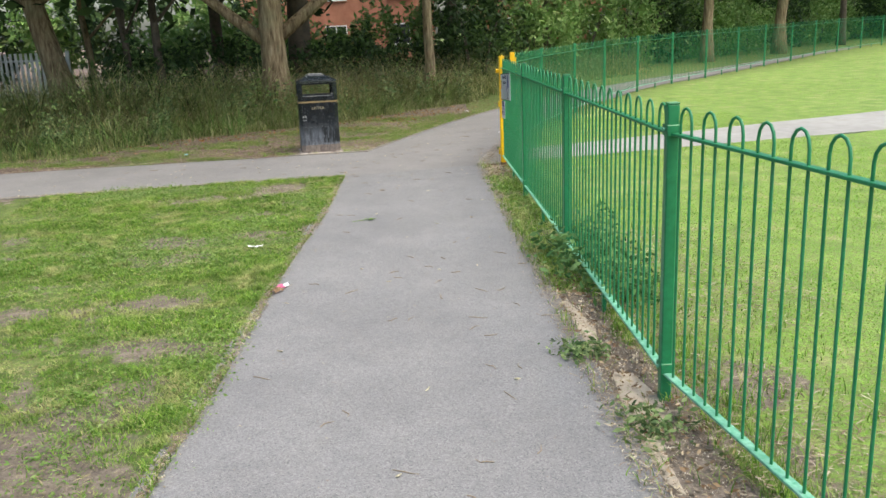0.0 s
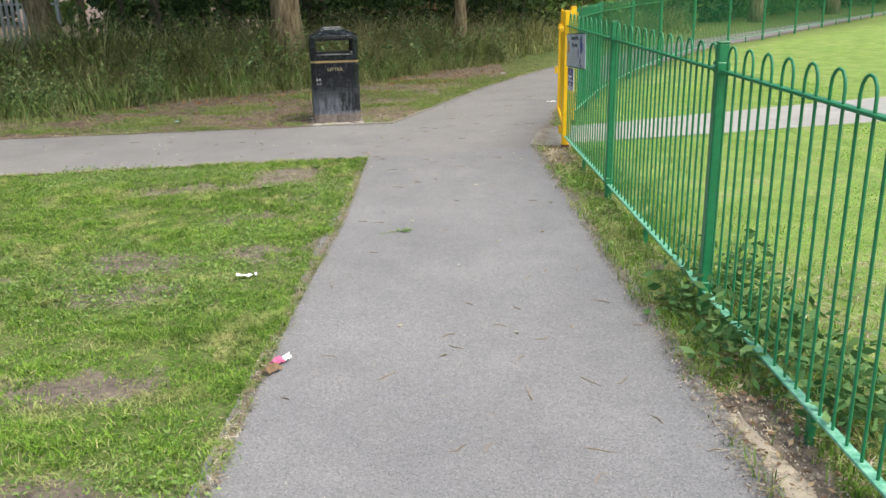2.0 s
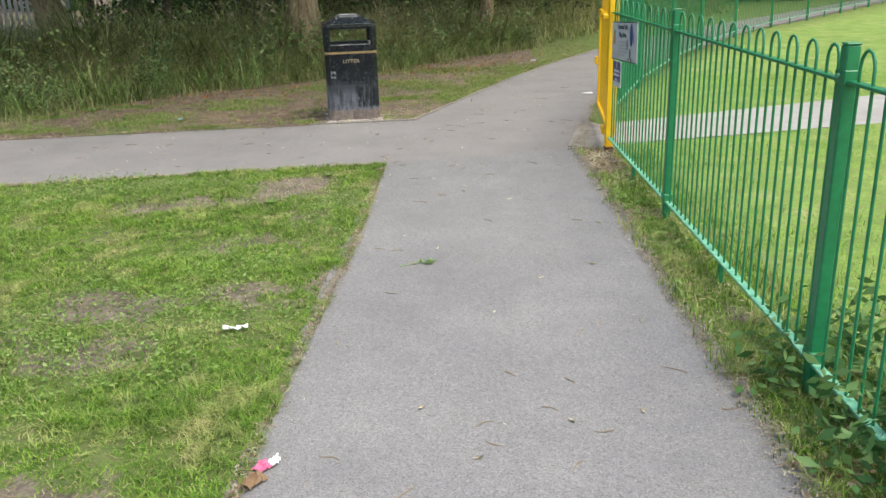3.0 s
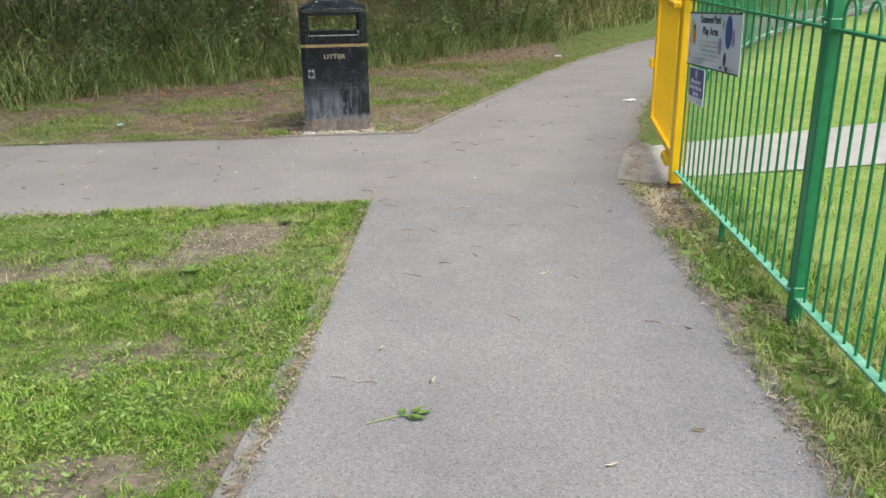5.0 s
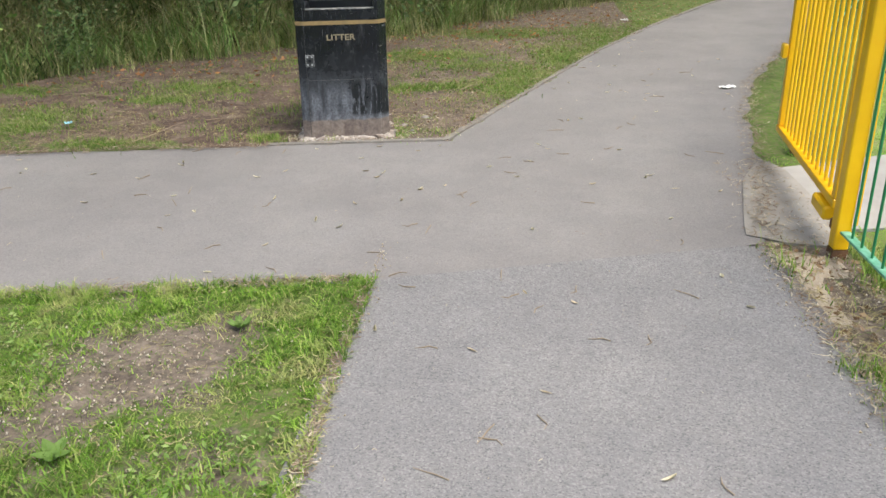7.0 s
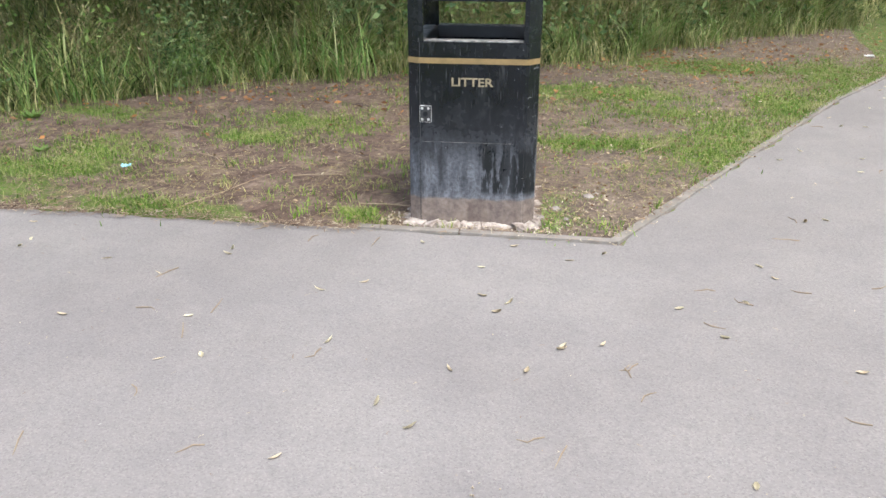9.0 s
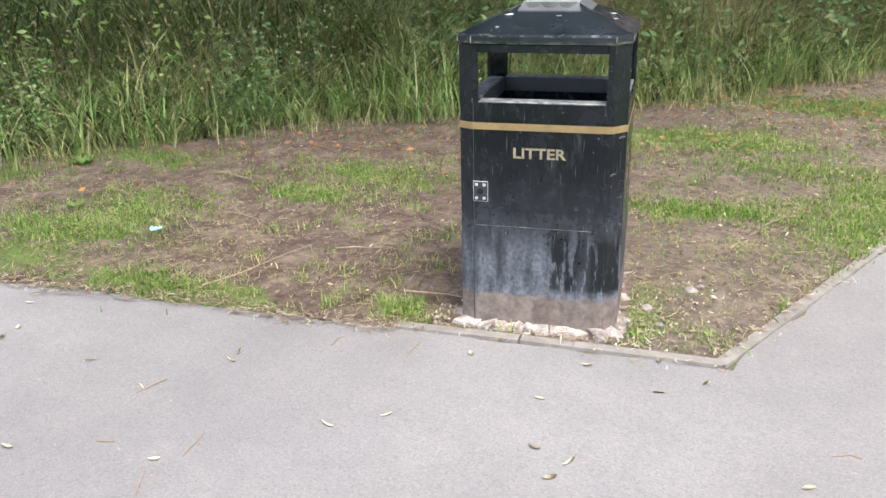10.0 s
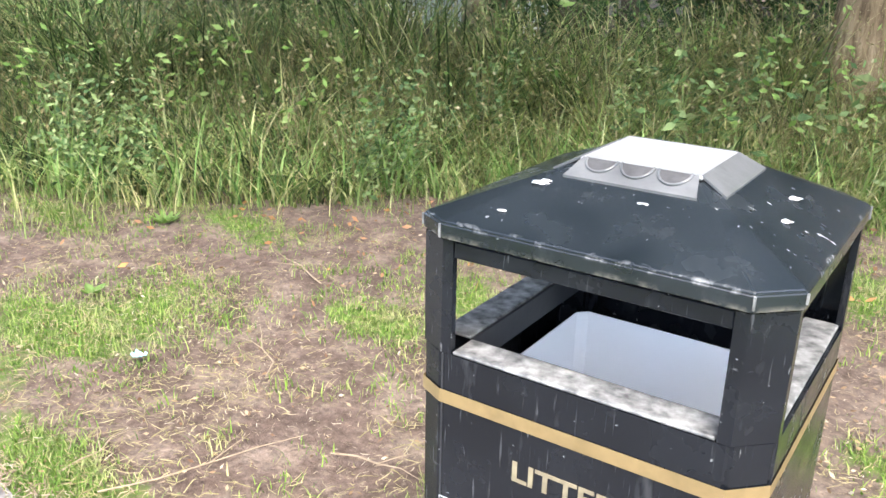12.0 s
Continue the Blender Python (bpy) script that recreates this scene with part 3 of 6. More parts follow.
def build_paving():
    ly = [(float(left_edge(y)), y) for y in np.arange(-14, 10.3, 0.5)]
    seam_l, seam_r = (-0.775, 10.56), (0.98, 11.02)
    slab("pavement_main", [(0.965, -14.0), (0.965, 10.9), seam_r, seam_l] + ly[::-1], ASPHALT, "grey asphalt footpath with pale chippings", 0.0, 0.022)
    low = [(x, float(cross_low(x))) for x in (-1.5, -3, -5, -8, -14, -24)]
    high = [(x, float(cross_high(x))) for x in (-24, -14, -8, -5, -3.4, -2, -0.7)]
    low = [(-0.785, 10.575)] + low
    slab("pavement_cross", [(0.985, 11.03), (-0.77, 10.572)] + low[1:] + high + KERB + SIDE[::-1][:-1], ASPHALT_OLD, "older pale grey asphalt crossing path")
    xs = (1.36, 2.5, 4.7, 7.1, 12, 18)
    lo = list(zip(xs, (11.2, 11.45, 12.0, 12.6, 14.2, 17.0)))
    hi = list(zip((18, 12, 7.6, 5.3, 3.1, 1.36), (18.4, 15.6, 13.7, 13.2, 12.65, 12.2)))
    slab("pavement_play", lo + hi, INNER_PATH, "pale path across the play lawn", 0.004)
    slab("haunch", [(0.985, 4.3), (1.06, 4.35), (1.09, 4.8), (1.05, 5.25), (0.99, 5.3)], HAUNCH, "bare pale concrete haunch beside the footpath", -0.001, 0.026, "concrete strip")
    for name, ring in (("haunch_gate", [(0.99, 10.2), (1.10, 10.25), (1.2, 10.5), (1.21, 10.96), (0.99, 11.0)]), ("haunch_post", [(1.03, 2.9), (1.22, 2.95), (1.19, 3.5), (1.2, 4.05), (1.08, 4.1)])):
        slab(name, ring, HAUNCH, "broken sandy concrete footing under the fence", -0.002, 0.03, "concrete strip")
    slab("gate_pad", [(0.97, 11.1), (1.355, 10.98), (1.355, 12.3), (1.25, 12.28), (1.10, 11.75)], PAD, "worn concrete pad under the gate", 0.006, 0.03, "concrete pad")


def strip(bm, pts, width, z0, z1, jag=0.0008):
    """A low edging of short lengths along pts."""
    rng = random.Random(3)
    for (x0, y0), (x1, y1) in zip(pts, pts[1:]):
        d = Vector((x1 - x0, y1 - y0, 0))
        L = d.length
        n = max(1, round(L / 0.9))
        d.normalize()
        s = Vector((-d.y, d.x, 0))
        for k in range(n):
            a = Vector((x0, y0, 0)) + d * (L * k / n + 0.004)
            b = Vector((x0, y0, 0)) + d * (L * (k + 1) / n - 0.004)
            o = rng.uniform(-jag, jag)
            za, zb = float(rise(a.x, a.y)), float(rise(b.x, b.y))
            vs = [bm.verts.new((p.x + s.x * (w + o), p.y + s.y * (w + o), z + zz + o)) for p, zz in ((a, za), (b, zb)) for w in (0, width) for z in (z0, z1)]
            for q in ((0, 1, 3, 2), (4, 6, 7, 5), (0, 4, 5, 1), (2, 3, 7, 6), (1, 5, 7, 3), (0, 2, 6, 4)):
                bm.faces.new([vs[i] for i in q])
    bmesh.ops.recalc_face_normals(bm, faces=bm.faces)


def build_edging():
    for name, pts in (("edging", KERB[:6]), ("edging", [(-1.78, float(cross_high(-1.78)) - 0.004), (-1.3, float(cross_high(-1.3))), (-0.60, 12.772)]),
                      ("edging", [(float(left_edge(y)), y) for y in (7.1, 8.2, 9.2, 10.3)])):
        bm = bmesh.new()
        strip(bm, pts, 0.046 if pts[0][1] > 11 else 0.022, -0.06, 0.012 if pts[0][1] > 11 else 0.004)
        tagged(part(name, bm, CONCRETE), "narrow weathered concrete path edging", "edging", "path edgings", "structure")


build_ground()
build_paving()
build_edging()


# ---- fence ----
def post(material, height, label, width=0.052):
    ob = new("fence_post")
    tagged(ob, label, "fence post", "fence posts")
    h = width / 2
    part("shaft", boxed(-h, h, -h, h, -0.1, height, bevel=0.006), material, ob)
    part("cap", boxed(-h - 0.001, h + 0.001, -h - 0.001, h + 0.001, height + 0.001, height + 0.008, bevel=0.003), material, ob)
    for z in (height - 0.115, 0.15):
        part("bracket", boxed(-h - 0.004, h + 0.004, -h - 0.012, h + 0.012, z - 0.02, z + 0.03, bevel=0.003), material, ob)
        bm = bmesh.new()
        bmesh.ops.create_cone(bm, cap_ends=True, segments=6, radius1=0.009, radius2=0.008, depth=0.01, matrix=pose(-h - 0.009, 0, z + 0.01, 0, 90, 0))
        part("bolt", bm, GREEN_WORN, ob)
    return ob


def hoop_mesh(pitch, low, top, r=0.0062, sides=6):
    """Two upright bars joined by a half-round bow."""
    bm = bmesh.new()
    a = pitch / 4
    pts = [(0, -a, low), (0, -a, top - a)]
    pts += [(0, -a * math.cos(t), top - a + a * math.sin(t) * 1.25) for t in (math.pi * k / 6 for k in range(1, 6))]
    pts += [(0, a, top - a), (0, a, low)]
    tube(bm, pts, r, sides, False)
    return bm


def fence_panel(p0, p1, hoops, label, material=None, rail_mat=None, low=0.13, rail=1.225, top=1.33):
    """A panel of bow-topped bars between two posts, in its own frame along +y."""
    a, b = Vector(p0), Vector(p1)
    d = b - a
    L = math.hypot(d.x, d.y) - 0.07
    ob = new("railing")
    u = d.normalized()
    s = Vector((u.y, -u.x, 0)).normalized()
    ob.matrix_basis = Matrix(((s.x, u.x, 0, a.x + u.x * 0.035), (s.y, u.y, 0, a.y + u.y * 0.035), (0, u.z, 1, a.z + u.z * 0.035), (0, 0, 0, 1)))
    tagged(ob, label, "fence", "fence panels")
    material, rail_mat = material or GREEN_PAINT, rail_mat or GREEN_WORN
    part("bottom_rail", boxed(-0.021, 0.021, -0.03, L + 0.03, low - 0.006, low + 0.006, bevel=0.002), rail_mat, ob, "flat bottom rail with chalked paint")
    part("top_rail", boxed(-0.019, 0.019, -0.03, L + 0.03, rail - 0.006, rail + 0.006, bevel=0.002), material, ob, "flat top rail")
    pitch = L / hoops
    key = (round(pitch, 2), round(top, 2))
    for k in range(hoops):
        m = Matrix.Translation((0, pitch * (k + 0.5), 0))
        if key not in HOOPS:
            h = part("hoop", hoop_mesh(pitch, low, top), material, ob, "", True)
            h.matrix_basis = m
            HOOPS[key] = h
        else:
            share(HOOPS[key], "hoop", ob, m)
    for y in (L * 0.5,):
        part("foot_bar", boxed(-0.012, 0.012, y - 0.015, y + 0.015, -0.08, low - 0.007), material, ob)
    return ob


HOOPS = {}
NEAR_POSTS = [(2.32, -3.66), (1.95, -1.2), (1.58, 1.27), (1.235, 3.75), (1.24, 6.30), (1.245, 8.70), (1.25, 10.86)]
FAR_POSTS = [(1.6, 12.56), (2.32, 14.7), (3.32, 17.0), (4.4, 19.2), (5.72, 21.4), (7.19, 23.4), (8.77, 25.3), (10.47, 27.3), (12.2, 29.4), (14.1, 31.6), (16.0, 33.8), (18.0, 36.0), (20.05, 38.0), (22.1, 40.0), (24.2, 42.0)]


def build_fence():
    base = post(GREEN_PAINT, 1.35, "square green steel fence post")
    for k, (x, y) in enumerate(NEAR_POSTS[:-1]):
        m = Matrix.Translation((x, y, 0))
        if k == 0:
            base.matrix_basis = m
        else:
            copy_thing(base, m)
    for a, b in zip(NEAR_POSTS, NEAR_POSTS[1:]):
        n = 12 if b[1] < 10 else 10
        fence_panel((*a, 0), (*b, 0), n, "bow-topped green steel fence panel beside the footpath")
    far = [(x, y, float(rise(x, y))) for x, y in FAR_POSTS]
    for p in far[1:]:
        copy_thing(base, Matrix.Translation(p))
    for a, b in zip(far[:], far[1:]):
        fence_panel(a, b, 12, "bow-topped green steel fence panel along the far path")


def build_gate():
    """Yellow gate, shut, with its posts, latch and hinge boxes."""
    gp = new("gate_post")
    tagged(gp, "yellow square steel gate post", "gate post", "gate posts")
    part("shaft", boxed(-0.033, 0.033, -0.033, 0.033, 0.04, 1.36, bevel=0.006), YELLOW_PAINT, gp)
    part("foot", boxed(-0.034, 0.034, -0.034, 0.034, -0.1, 0.039), RUST, gp, "rusted bare foot")
    part("cap", boxed(-0.035, 0.035, -0.035, 0.035, 1.361, 1.37, bevel=0.003), YELLOW_PAINT, gp)
    part("stop_strip", boxed(0.034, 0.050, -0.045, -0.035, 0.16, 1.3, bevel=0.003), YELLOW_PAINT, gp)
    gp.matrix_basis = Matrix.Translation((1.25, 10.9, 0))
    copy_thing(gp, Matrix.Translation((1.57, 12.5, 0.0)))
    g = new("gate")
    tagged(g, "shut yellow steel gate of upright bars", "gate")
    g.matrix_basis = pose(1.262, 10.99, 0, 0, 0, -6.0)
    L, lo, rail, top = 1.36, 0.21, 1.17, 1.33
    part("bottom_rail", boxed(-0.03, 0.03, 0, L, lo - 0.02, lo + 0.02, bevel=0.004), YELLOW_PAINT, g)
    part("top_rail", boxed(-0.03, 0.03, 0, L, rail - 0.012, rail + 0.012, bevel=0.004), YELLOW_PAINT, g)
    part("stile", boxed(-0.026, 0.026, 0.005, 0.055, lo + 0.022, rail - 0.014, bevel=0.004), YELLOW_PAINT, g)
    part("stile", boxed(-0.026, 0.026, L - 0.055, L - 0.005, lo + 0.022, rail - 0.014, bevel=0.004), YELLOW_PAINT, g)
    first = None
    n = 7
    pitch = (L - 0.12) / n
    for k in range(n):
        m = Matrix.Translation((0, 0.06 + pitch * (k + 0.5), 0))
        if first is None:
            first = part("hoop", hoop_mesh(pitch, lo, top, 0.009), YELLOW_PAINT, g, "", True)
            first.matrix_basis = m
        else:
            share(first, "hoop", g, m)
    part("closer_box", boxed(-0.06, 0.02, 0.02, 0.24, lo - 0.085, lo - 0.022, bevel=0.01), YELLOW_PAINT, g, "yellow closer box under the gate")
    part("hinge", boxed(-0.03, 0.03, -0.04, 0.0, 0.10, 0.15, bevel=0.006), RUST, g, "rusted hinge")
    part("latch", boxed(-0.062, -0.031, L - 0.06, L + 0.0, 0.62, 0.70, bevel=0.006), YELLOW_PAINT, g, "yellow latch plate")
    part("top_lug", boxed(-0.08, -0.031, 0.02, 0.32, rail - 0.012, rail + 0.03, bevel=0.006), YELLOW_PAINT, g)


def text_bm(words, size, depth=0.0006, weight=0.008):
    c = bpy.data.curves.new("letters", "FONT")
    c.body, c.size, c.align_x, c.align_y, c.extrude, c.resolution_u = words, size, "CENTER", "CENTER", depth, 3
    c.offset = size * weight
    o = new("letters", c)
    bpy.context.view_layer.update()
    me = bpy.data.meshes.new_from_object(o.evaluated_get(bpy.context.evaluated_depsgraph_get()))
    bpy.data.objects.remove(o)
    bpy.data.curves.remove(c)
    bm = bmesh.new()
    bm.from_mesh(me)
    bpy.data.meshes.remove(me)
    return bm


def on_sign(bm, parent, name, material, y, z, w=None, depth=0.006):
    """Turn flat lettering to face -x at a place on the sign's face."""
    if w:
        xs = [v.co.x for v in bm.verts]
        f = w / (max(xs) - min(xs))
        bmesh.ops.scale(bm, verts=bm.verts, vec=(f, 1, 1))
    bmesh.ops.transform(bm, verts=bm.verts, matrix=Matrix.Translation((-depth, y, z)) @ pose(0, 0, 0, 90, 0, -90))
    return part(name, bm, material, parent)


def ellipse(w, h, depth=0.0006, n=14):
    bm = bmesh.new()
    bmesh.ops.create_circle(bm, cap_ends=True, segments=n, radius=0.5)
    bmesh.ops.scale(bm, verts=bm.verts, vec=(w, h, 1))
    r = bmesh.ops.extrude_face_region(bm, geom=list(bm.faces))
    bmesh.ops.translate(bm, verts=[v for v in r["geom"] if isinstance(v, bmesh.types.BMVert)], vec=(0, 0, depth))
    return bm


def bar(w, h, depth=0.0006):
    return boxed(-w / 2, w / 2, -h / 2, h / 2, 0, depth)


def build_signs():
    """The play-area board and the small purple notice under it; local +y runs away along the fence."""
    s = new("play_area_sign")
    tagged(s, "pale grey play area notice board wired to the fence", "sign")
    s.matrix_basis = pose(1.212, 10.165, 1.037, -3.3, 0, 0)
    w, h = 1.0, 0.305
    part("board", boxed(-0.003, 0.003, -w / 2, w / 2, -h / 2, h / 2, bevel=0.002), SIGN_FACE, s)
    for z in (-h / 2 + 0.004, h / 2 - 0.004):
        part("border", boxed(-0.005, -0.0032, -w / 2, w / 2, z - 0.004, z + 0.004), SIGN_INK, s)
    on_sign(text_bm("Outwood Park", 0.06), s, "lettering", SIGN_INK, 0.05, 0.112, 0.40)
    on_sign(text_bm("Play Area", 0.06), s, "lettering", SIGN_INK, 0.04, 0.05, 0.30)
    for z, bw, y in ((-0.005, 0.36, 0.05), (-0.03, 0.40, 0.05), (-0.055, 0.36, 0.05), (-0.08, 0.42, 0.05), (-0.105, 0.24, 0.26), (-0.126, 0.22, 0.28), (-0.105, 0.2, 0.06)):
        on_sign(bar(bw, 0.009), s, "text_line", METAL_GREY, y, z)
    for y, z, ew, eh, m in ((-0.30, 0.055, 0.11, 0.17, SIGN_BLUE), (-0.38, 0.03, 0.05, 0.09, SIGN_MAUVE), (-0.2, 0.09, 0.04, 0.05, METAL_GREY), (-0.16, -0.02, 0.06, 0.09, SIGN_MAUVE), (-0.26, -0.085, 0.045, 0.075, SIGN_INK),
                            (0.42, 0.06, 0.045, 0.11, SIGN_YELLOW), (0.36, 0.01, 0.05, 0.09, SIGN_ORANGE), (0.365, 0.065, 0.035, 0.04, SIGN_INK), (0.44, -0.01, 0.03, 0.03, SIGN_ORANGE), (0.45, -0.09, 0.02, 0.05, SIGN_ORANGE), (-0.3, -0.13, 0.05, 0.026, SIGN_INK), (-0.2, -0.13, 0.05, 0.014, SIGN_INK), (-0.38, -0.13, 0.07, 0.014, METAL_GREY)):
        on_sign(ellipse(ew, eh), s, "picture", m, y, z)
    n = new("purple_notice")
    tagged(n, "small purple and white notice below the board", "sign")
    n.matrix_basis = pose(1.212, 10.405, 0.754, -3.0, 0, 0)
    part("board", boxed(-0.003, 0.003, -0.155, 0.155, -0.105, 0.105, bevel=0.002), SIGN_FACE, n)
    part("panel", boxed(-0.005, -0.0032, -0.151, 0.151, -0.06, 0.102), SIGN_PURPLE, n, "purple printed panel")
    on_sign(ellipse(0.05, 0.05), n, "emblem", METAL_GREY, 0.0, 0.072, depth=0.0062)
    for z, words, bw in ((0.028, "No dogs allowed", 0.2), (-0.006, "inside the Play Area", 0.25), (-0.042, "Thank you", 0.12)):
        on_sign(text_bm(words, 0.036), n, "lettering", WHITE, 0.0, z, bw, depth=0.0062)
    on_sign(bar(0.08, 0.02), n, "text_line", METAL_GREY, -0.09, -0.083, depth=0.0042)


# ---- litter bin ----
def octagon(w, d, c, post=None):
    """Square with cut corners, counter-clockwise from the front left fold; post: how far the door post beside the hinge is set back."""
    x, y = w / 2, d / 2
    return [(-x + c, -y), (x - c, -y), (x, -y + c), (x, y - c), (x - c, y), (-x + c, y), (-x, y - c), (-x, -y + (c if post is None else post))]


def ring_wall(bm, outline, z0, z1, thick=0.0):
    lo = [bm.verts.new((x, y, z0)) for x, y in outline]
    hi = [bm.verts.new((x, y, z1)) for x, y in outline]
    n = len(outline)
    for i in range(n):
        bm.faces.new((lo[i], lo[(i + 1) % n], hi[(i + 1) % n], hi[i]))
    return lo, hi


def build_bin():
    b = new("litter_bin")
    tagged(b, "weathered black metal litter bin with gold band", "litter bin")
    b.matrix_basis = pose(-1.326, 13.112, 0.0, 0, 0, 9.5)
    w, d, c = 0.579, 0.568, 0.05
    sill, head, band = 0.842, 1.041, 0.762
    o = octagon(w, d, c, 0.024)
    # body: a shell of sheet with real thickness, open at the top
    bm = bmesh.new()
    inn = octagon(w - 0.03, d - 0.03, c - 0.006, 0.022)
    lo, hi = ring_wall(bm, o, 0.0, sill)
    li, hi2 = ring_wall(bm, inn, 0.0, sill - 0.002)
    for i in range(8):
        j = (i + 1) % 8
        bm.faces.new((hi[i], hi[j], hi2[j], hi2[i]))
        bm.faces.new((lo[j], lo[i], li[i], li[j]))
    bmesh.ops.recalc_face_normals(bm, faces=bm.faces)
    es = [e for e in bm.edges if abs((e.verts[0].co - e.verts[1].co).normalized().z) > 0.9 and e.verts[0].co.length_squared > 0]
    bmesh.ops.bevel(bm, geom=es, offset=0.006, segments=2, affect="EDGES")
    body = part("body", bm, BIN_BLACK, b, "black painted body with chalky bloom and muddy foot")
    # door seams on the front, a dark line beside the left fold
    for x in (-w / 2 + c + 0.004,):
        part("door_seam", boxed(x - 0.0015, x + 0.0015, -d / 2 - 0.0012, -d / 2 + 0.002, 0.01, sill - 0.001), BIN_INSIDE, body, "dark door gap")
    part("door_hinge_line", boxed(-w / 2 + c + 0.01, w / 2 - c - 0.05, -d / 2 - 0.0015, -d / 2 + 0.002, 0.396, 0.397), BIN_WORN, body, "scratched line")
    # corner pillars
    for sx in (-1, 1):
        for sy in (-1, 1):
            bm = bmesh.new()
            x, y = w / 2, d / 2
            k = 0.02
            pts = [(x - c - k, y), (x - c, y), (x, y - c), (x, y - c - k), (x - 0.012, y - c - k), (x - 0.012, y - c - 0.004), (x - c - 0.004, y - 0.012), (x - c - k, y - 0.012)]
            if sx < 0 and sy < 0:
                pts = [(x - c - k, y), (x - c, y), (x, y - 0.024), (x, y - c - k), (x - 0.012, y - c - k), (x - 0.012, y - 0.032), (x - c - 0.004, y - 0.012), (x - c - k, y - 0.012)]
            l2, h2 = ring_wall(bm, [(sx * px, sy * py) for px, py in pts], sill + 0.001, head)
            bm.faces.new(h2)
            bm.faces.new(l2[::-1])
            bmesh.ops.recalc_face_normals(bm, faces=bm.faces)
            part("pillar", bm, BIN_BLACK, b)
    # sills of the four mouths, folded inwards
    for k in range(4):
        q = pose(0, 0, 0, 0, 0, 90 * k)
        bm = boxed(-w / 2 + c + 0.022, w / 2 - c - 0.022, -d / 2 + 0.001, -d / 2 + 0.06, sill + 0.0005, sill + 0.007, bevel=0.002)
        bmesh.ops.transform(bm, verts=bm.verts, matrix=q)
        part("sill", bm, BIN_WORN, b, "scuffed grey sill")
        bm = boxed(-w / 2 + c + 0.0205, w / 2 - c - 0.0205, -d / 2 + 0.0005, -d / 2 + 0.014, head - 0.028, head - 0.0005, bevel=0.002)
        bmesh.ops.transform(bm, verts=bm.verts, matrix=q)
        part("header", bm, BIN_BLACK, b)
        # inner baffle sloping down behind the mouth
        bm = boxed(-w / 2 + c + 0.022, w / 2 - c - 0.022, -d / 2 + 0.06, -d / 2 + 0.066, sill - 0.05, sill + 0.004, bevel=0.001)
        bmesh.ops.transform(bm, verts=bm.verts, matrix=q)
        part("inner_lip", bm, BIN_INSIDE, b, "black inner lip")
    # gold band round the body
    bm = bmesh.new()
    ob_ = octagon(w + 0.003, d + 0.003, c, 0.024)
    ring_wall(bm, ob_, band - 0.0125, band + 0.0125)
    part("band", bm, GOLD, b, "gold band")
    # lettering on front and side
    for k in range(4):
        bm = text_bm("LITTER", 0.052, weight=0.022)
        xs = [v.co.x for v in bm.verts]
        f = 0.185 / (max(xs) - min(xs))
        bmesh.ops.scale(bm, verts=bm.verts, vec=(f, 1.0, 1))
        bmesh.ops.transform(bm, verts=bm.verts, matrix=pose(0, 0, 0, 0, 0, 90 * k) @ Matrix.Translation((-0.004, -d / 2 - 0.0008, 0.668)) @ pose(0, 0, 0, 90, 0, 0))
        part("lettering", bm, LETTER, b, "cream capital letters")
    # lock plate
    part("lock_rim", boxed(-w / 2 + c + 0.002, -w / 2 + c + 0.056, -d / 2 - 0.002, -d / 2 - 0.0002, 0.486, 0.562, bevel=0.0008), METAL_GREY, b, "worn bright rim of the lock plate")
    lp = part("lock_plate", boxed(-w / 2 + c + 0.004, -w / 2 + c + 0.054, -d / 2 - 0.003, -d / 2 - 0.0002, 0.488, 0.56, bevel=0.001), BIN_INSIDE, b, "small black lock plate")
    for sx in (0.014, 0.042):
        for sz in (0.499, 0.549):
            bm = bmesh.new()
            bmesh.ops.create_cone(bm, cap_ends=True, segments=10, radius1=0.0065, radius2=0.005, depth=0.004, matrix=pose(-w / 2 + c + sx, -d / 2 - 0.005, sz, 90, 0, 0))
            part("rivet", bm, METAL_GREY, lp, "bright rivet")
    bm = bmesh.new()
    bmesh.ops.create_cone(bm, cap_ends=True, segments=12, radius1=0.011, radius2=0.011, depth=0.004, matrix=pose(-w / 2 + c + 0.028, -d / 2 - 0.005, 0.524, 90, 0, 0))
    part("lock", bm, BIN_BLACK, lp)
    # lid: overhanging rim and a low pyramid cut flat on top
    ro = octagon(w + 0.010, d + 0.012, c + 0.003, 0.03)
    bm = bmesh.new()
    l1, h1 = ring_wall(bm, ro, head + 0.003, head + 0.028)
    tp = [bm.verts.new((x, y, 1.152)) for x, y in octagon(0.20, 0.20, 0.004)]
    mid = [bm.verts.new((x, y, head + 0.031)) for x, y in octagon(w + 0.004, d + 0.006, c + 0.002, 0.028)]
    for i in range(8):
        j = (i + 1) % 8
        bm.faces.new((h1[i], h1[j], mid[j], mid[i]))
        bm.faces.new((mid[i], mid[j], tp[j], tp[i]))
    bm.faces.new(tp)
    bm.faces.new(l1[::-1])
    bmesh.ops.recalc_face_normals(bm, faces=bm.faces)
    es = [e for e in bm.edges if e.calc_face_angle(0) > 0.2]
    bmesh.ops.bevel(bm, geom=es, offset=0.0022, segments=2, affect="EDGES")
    lid = part("lid", bm, BIN_TOP, b, "black lid with droppings and chips")
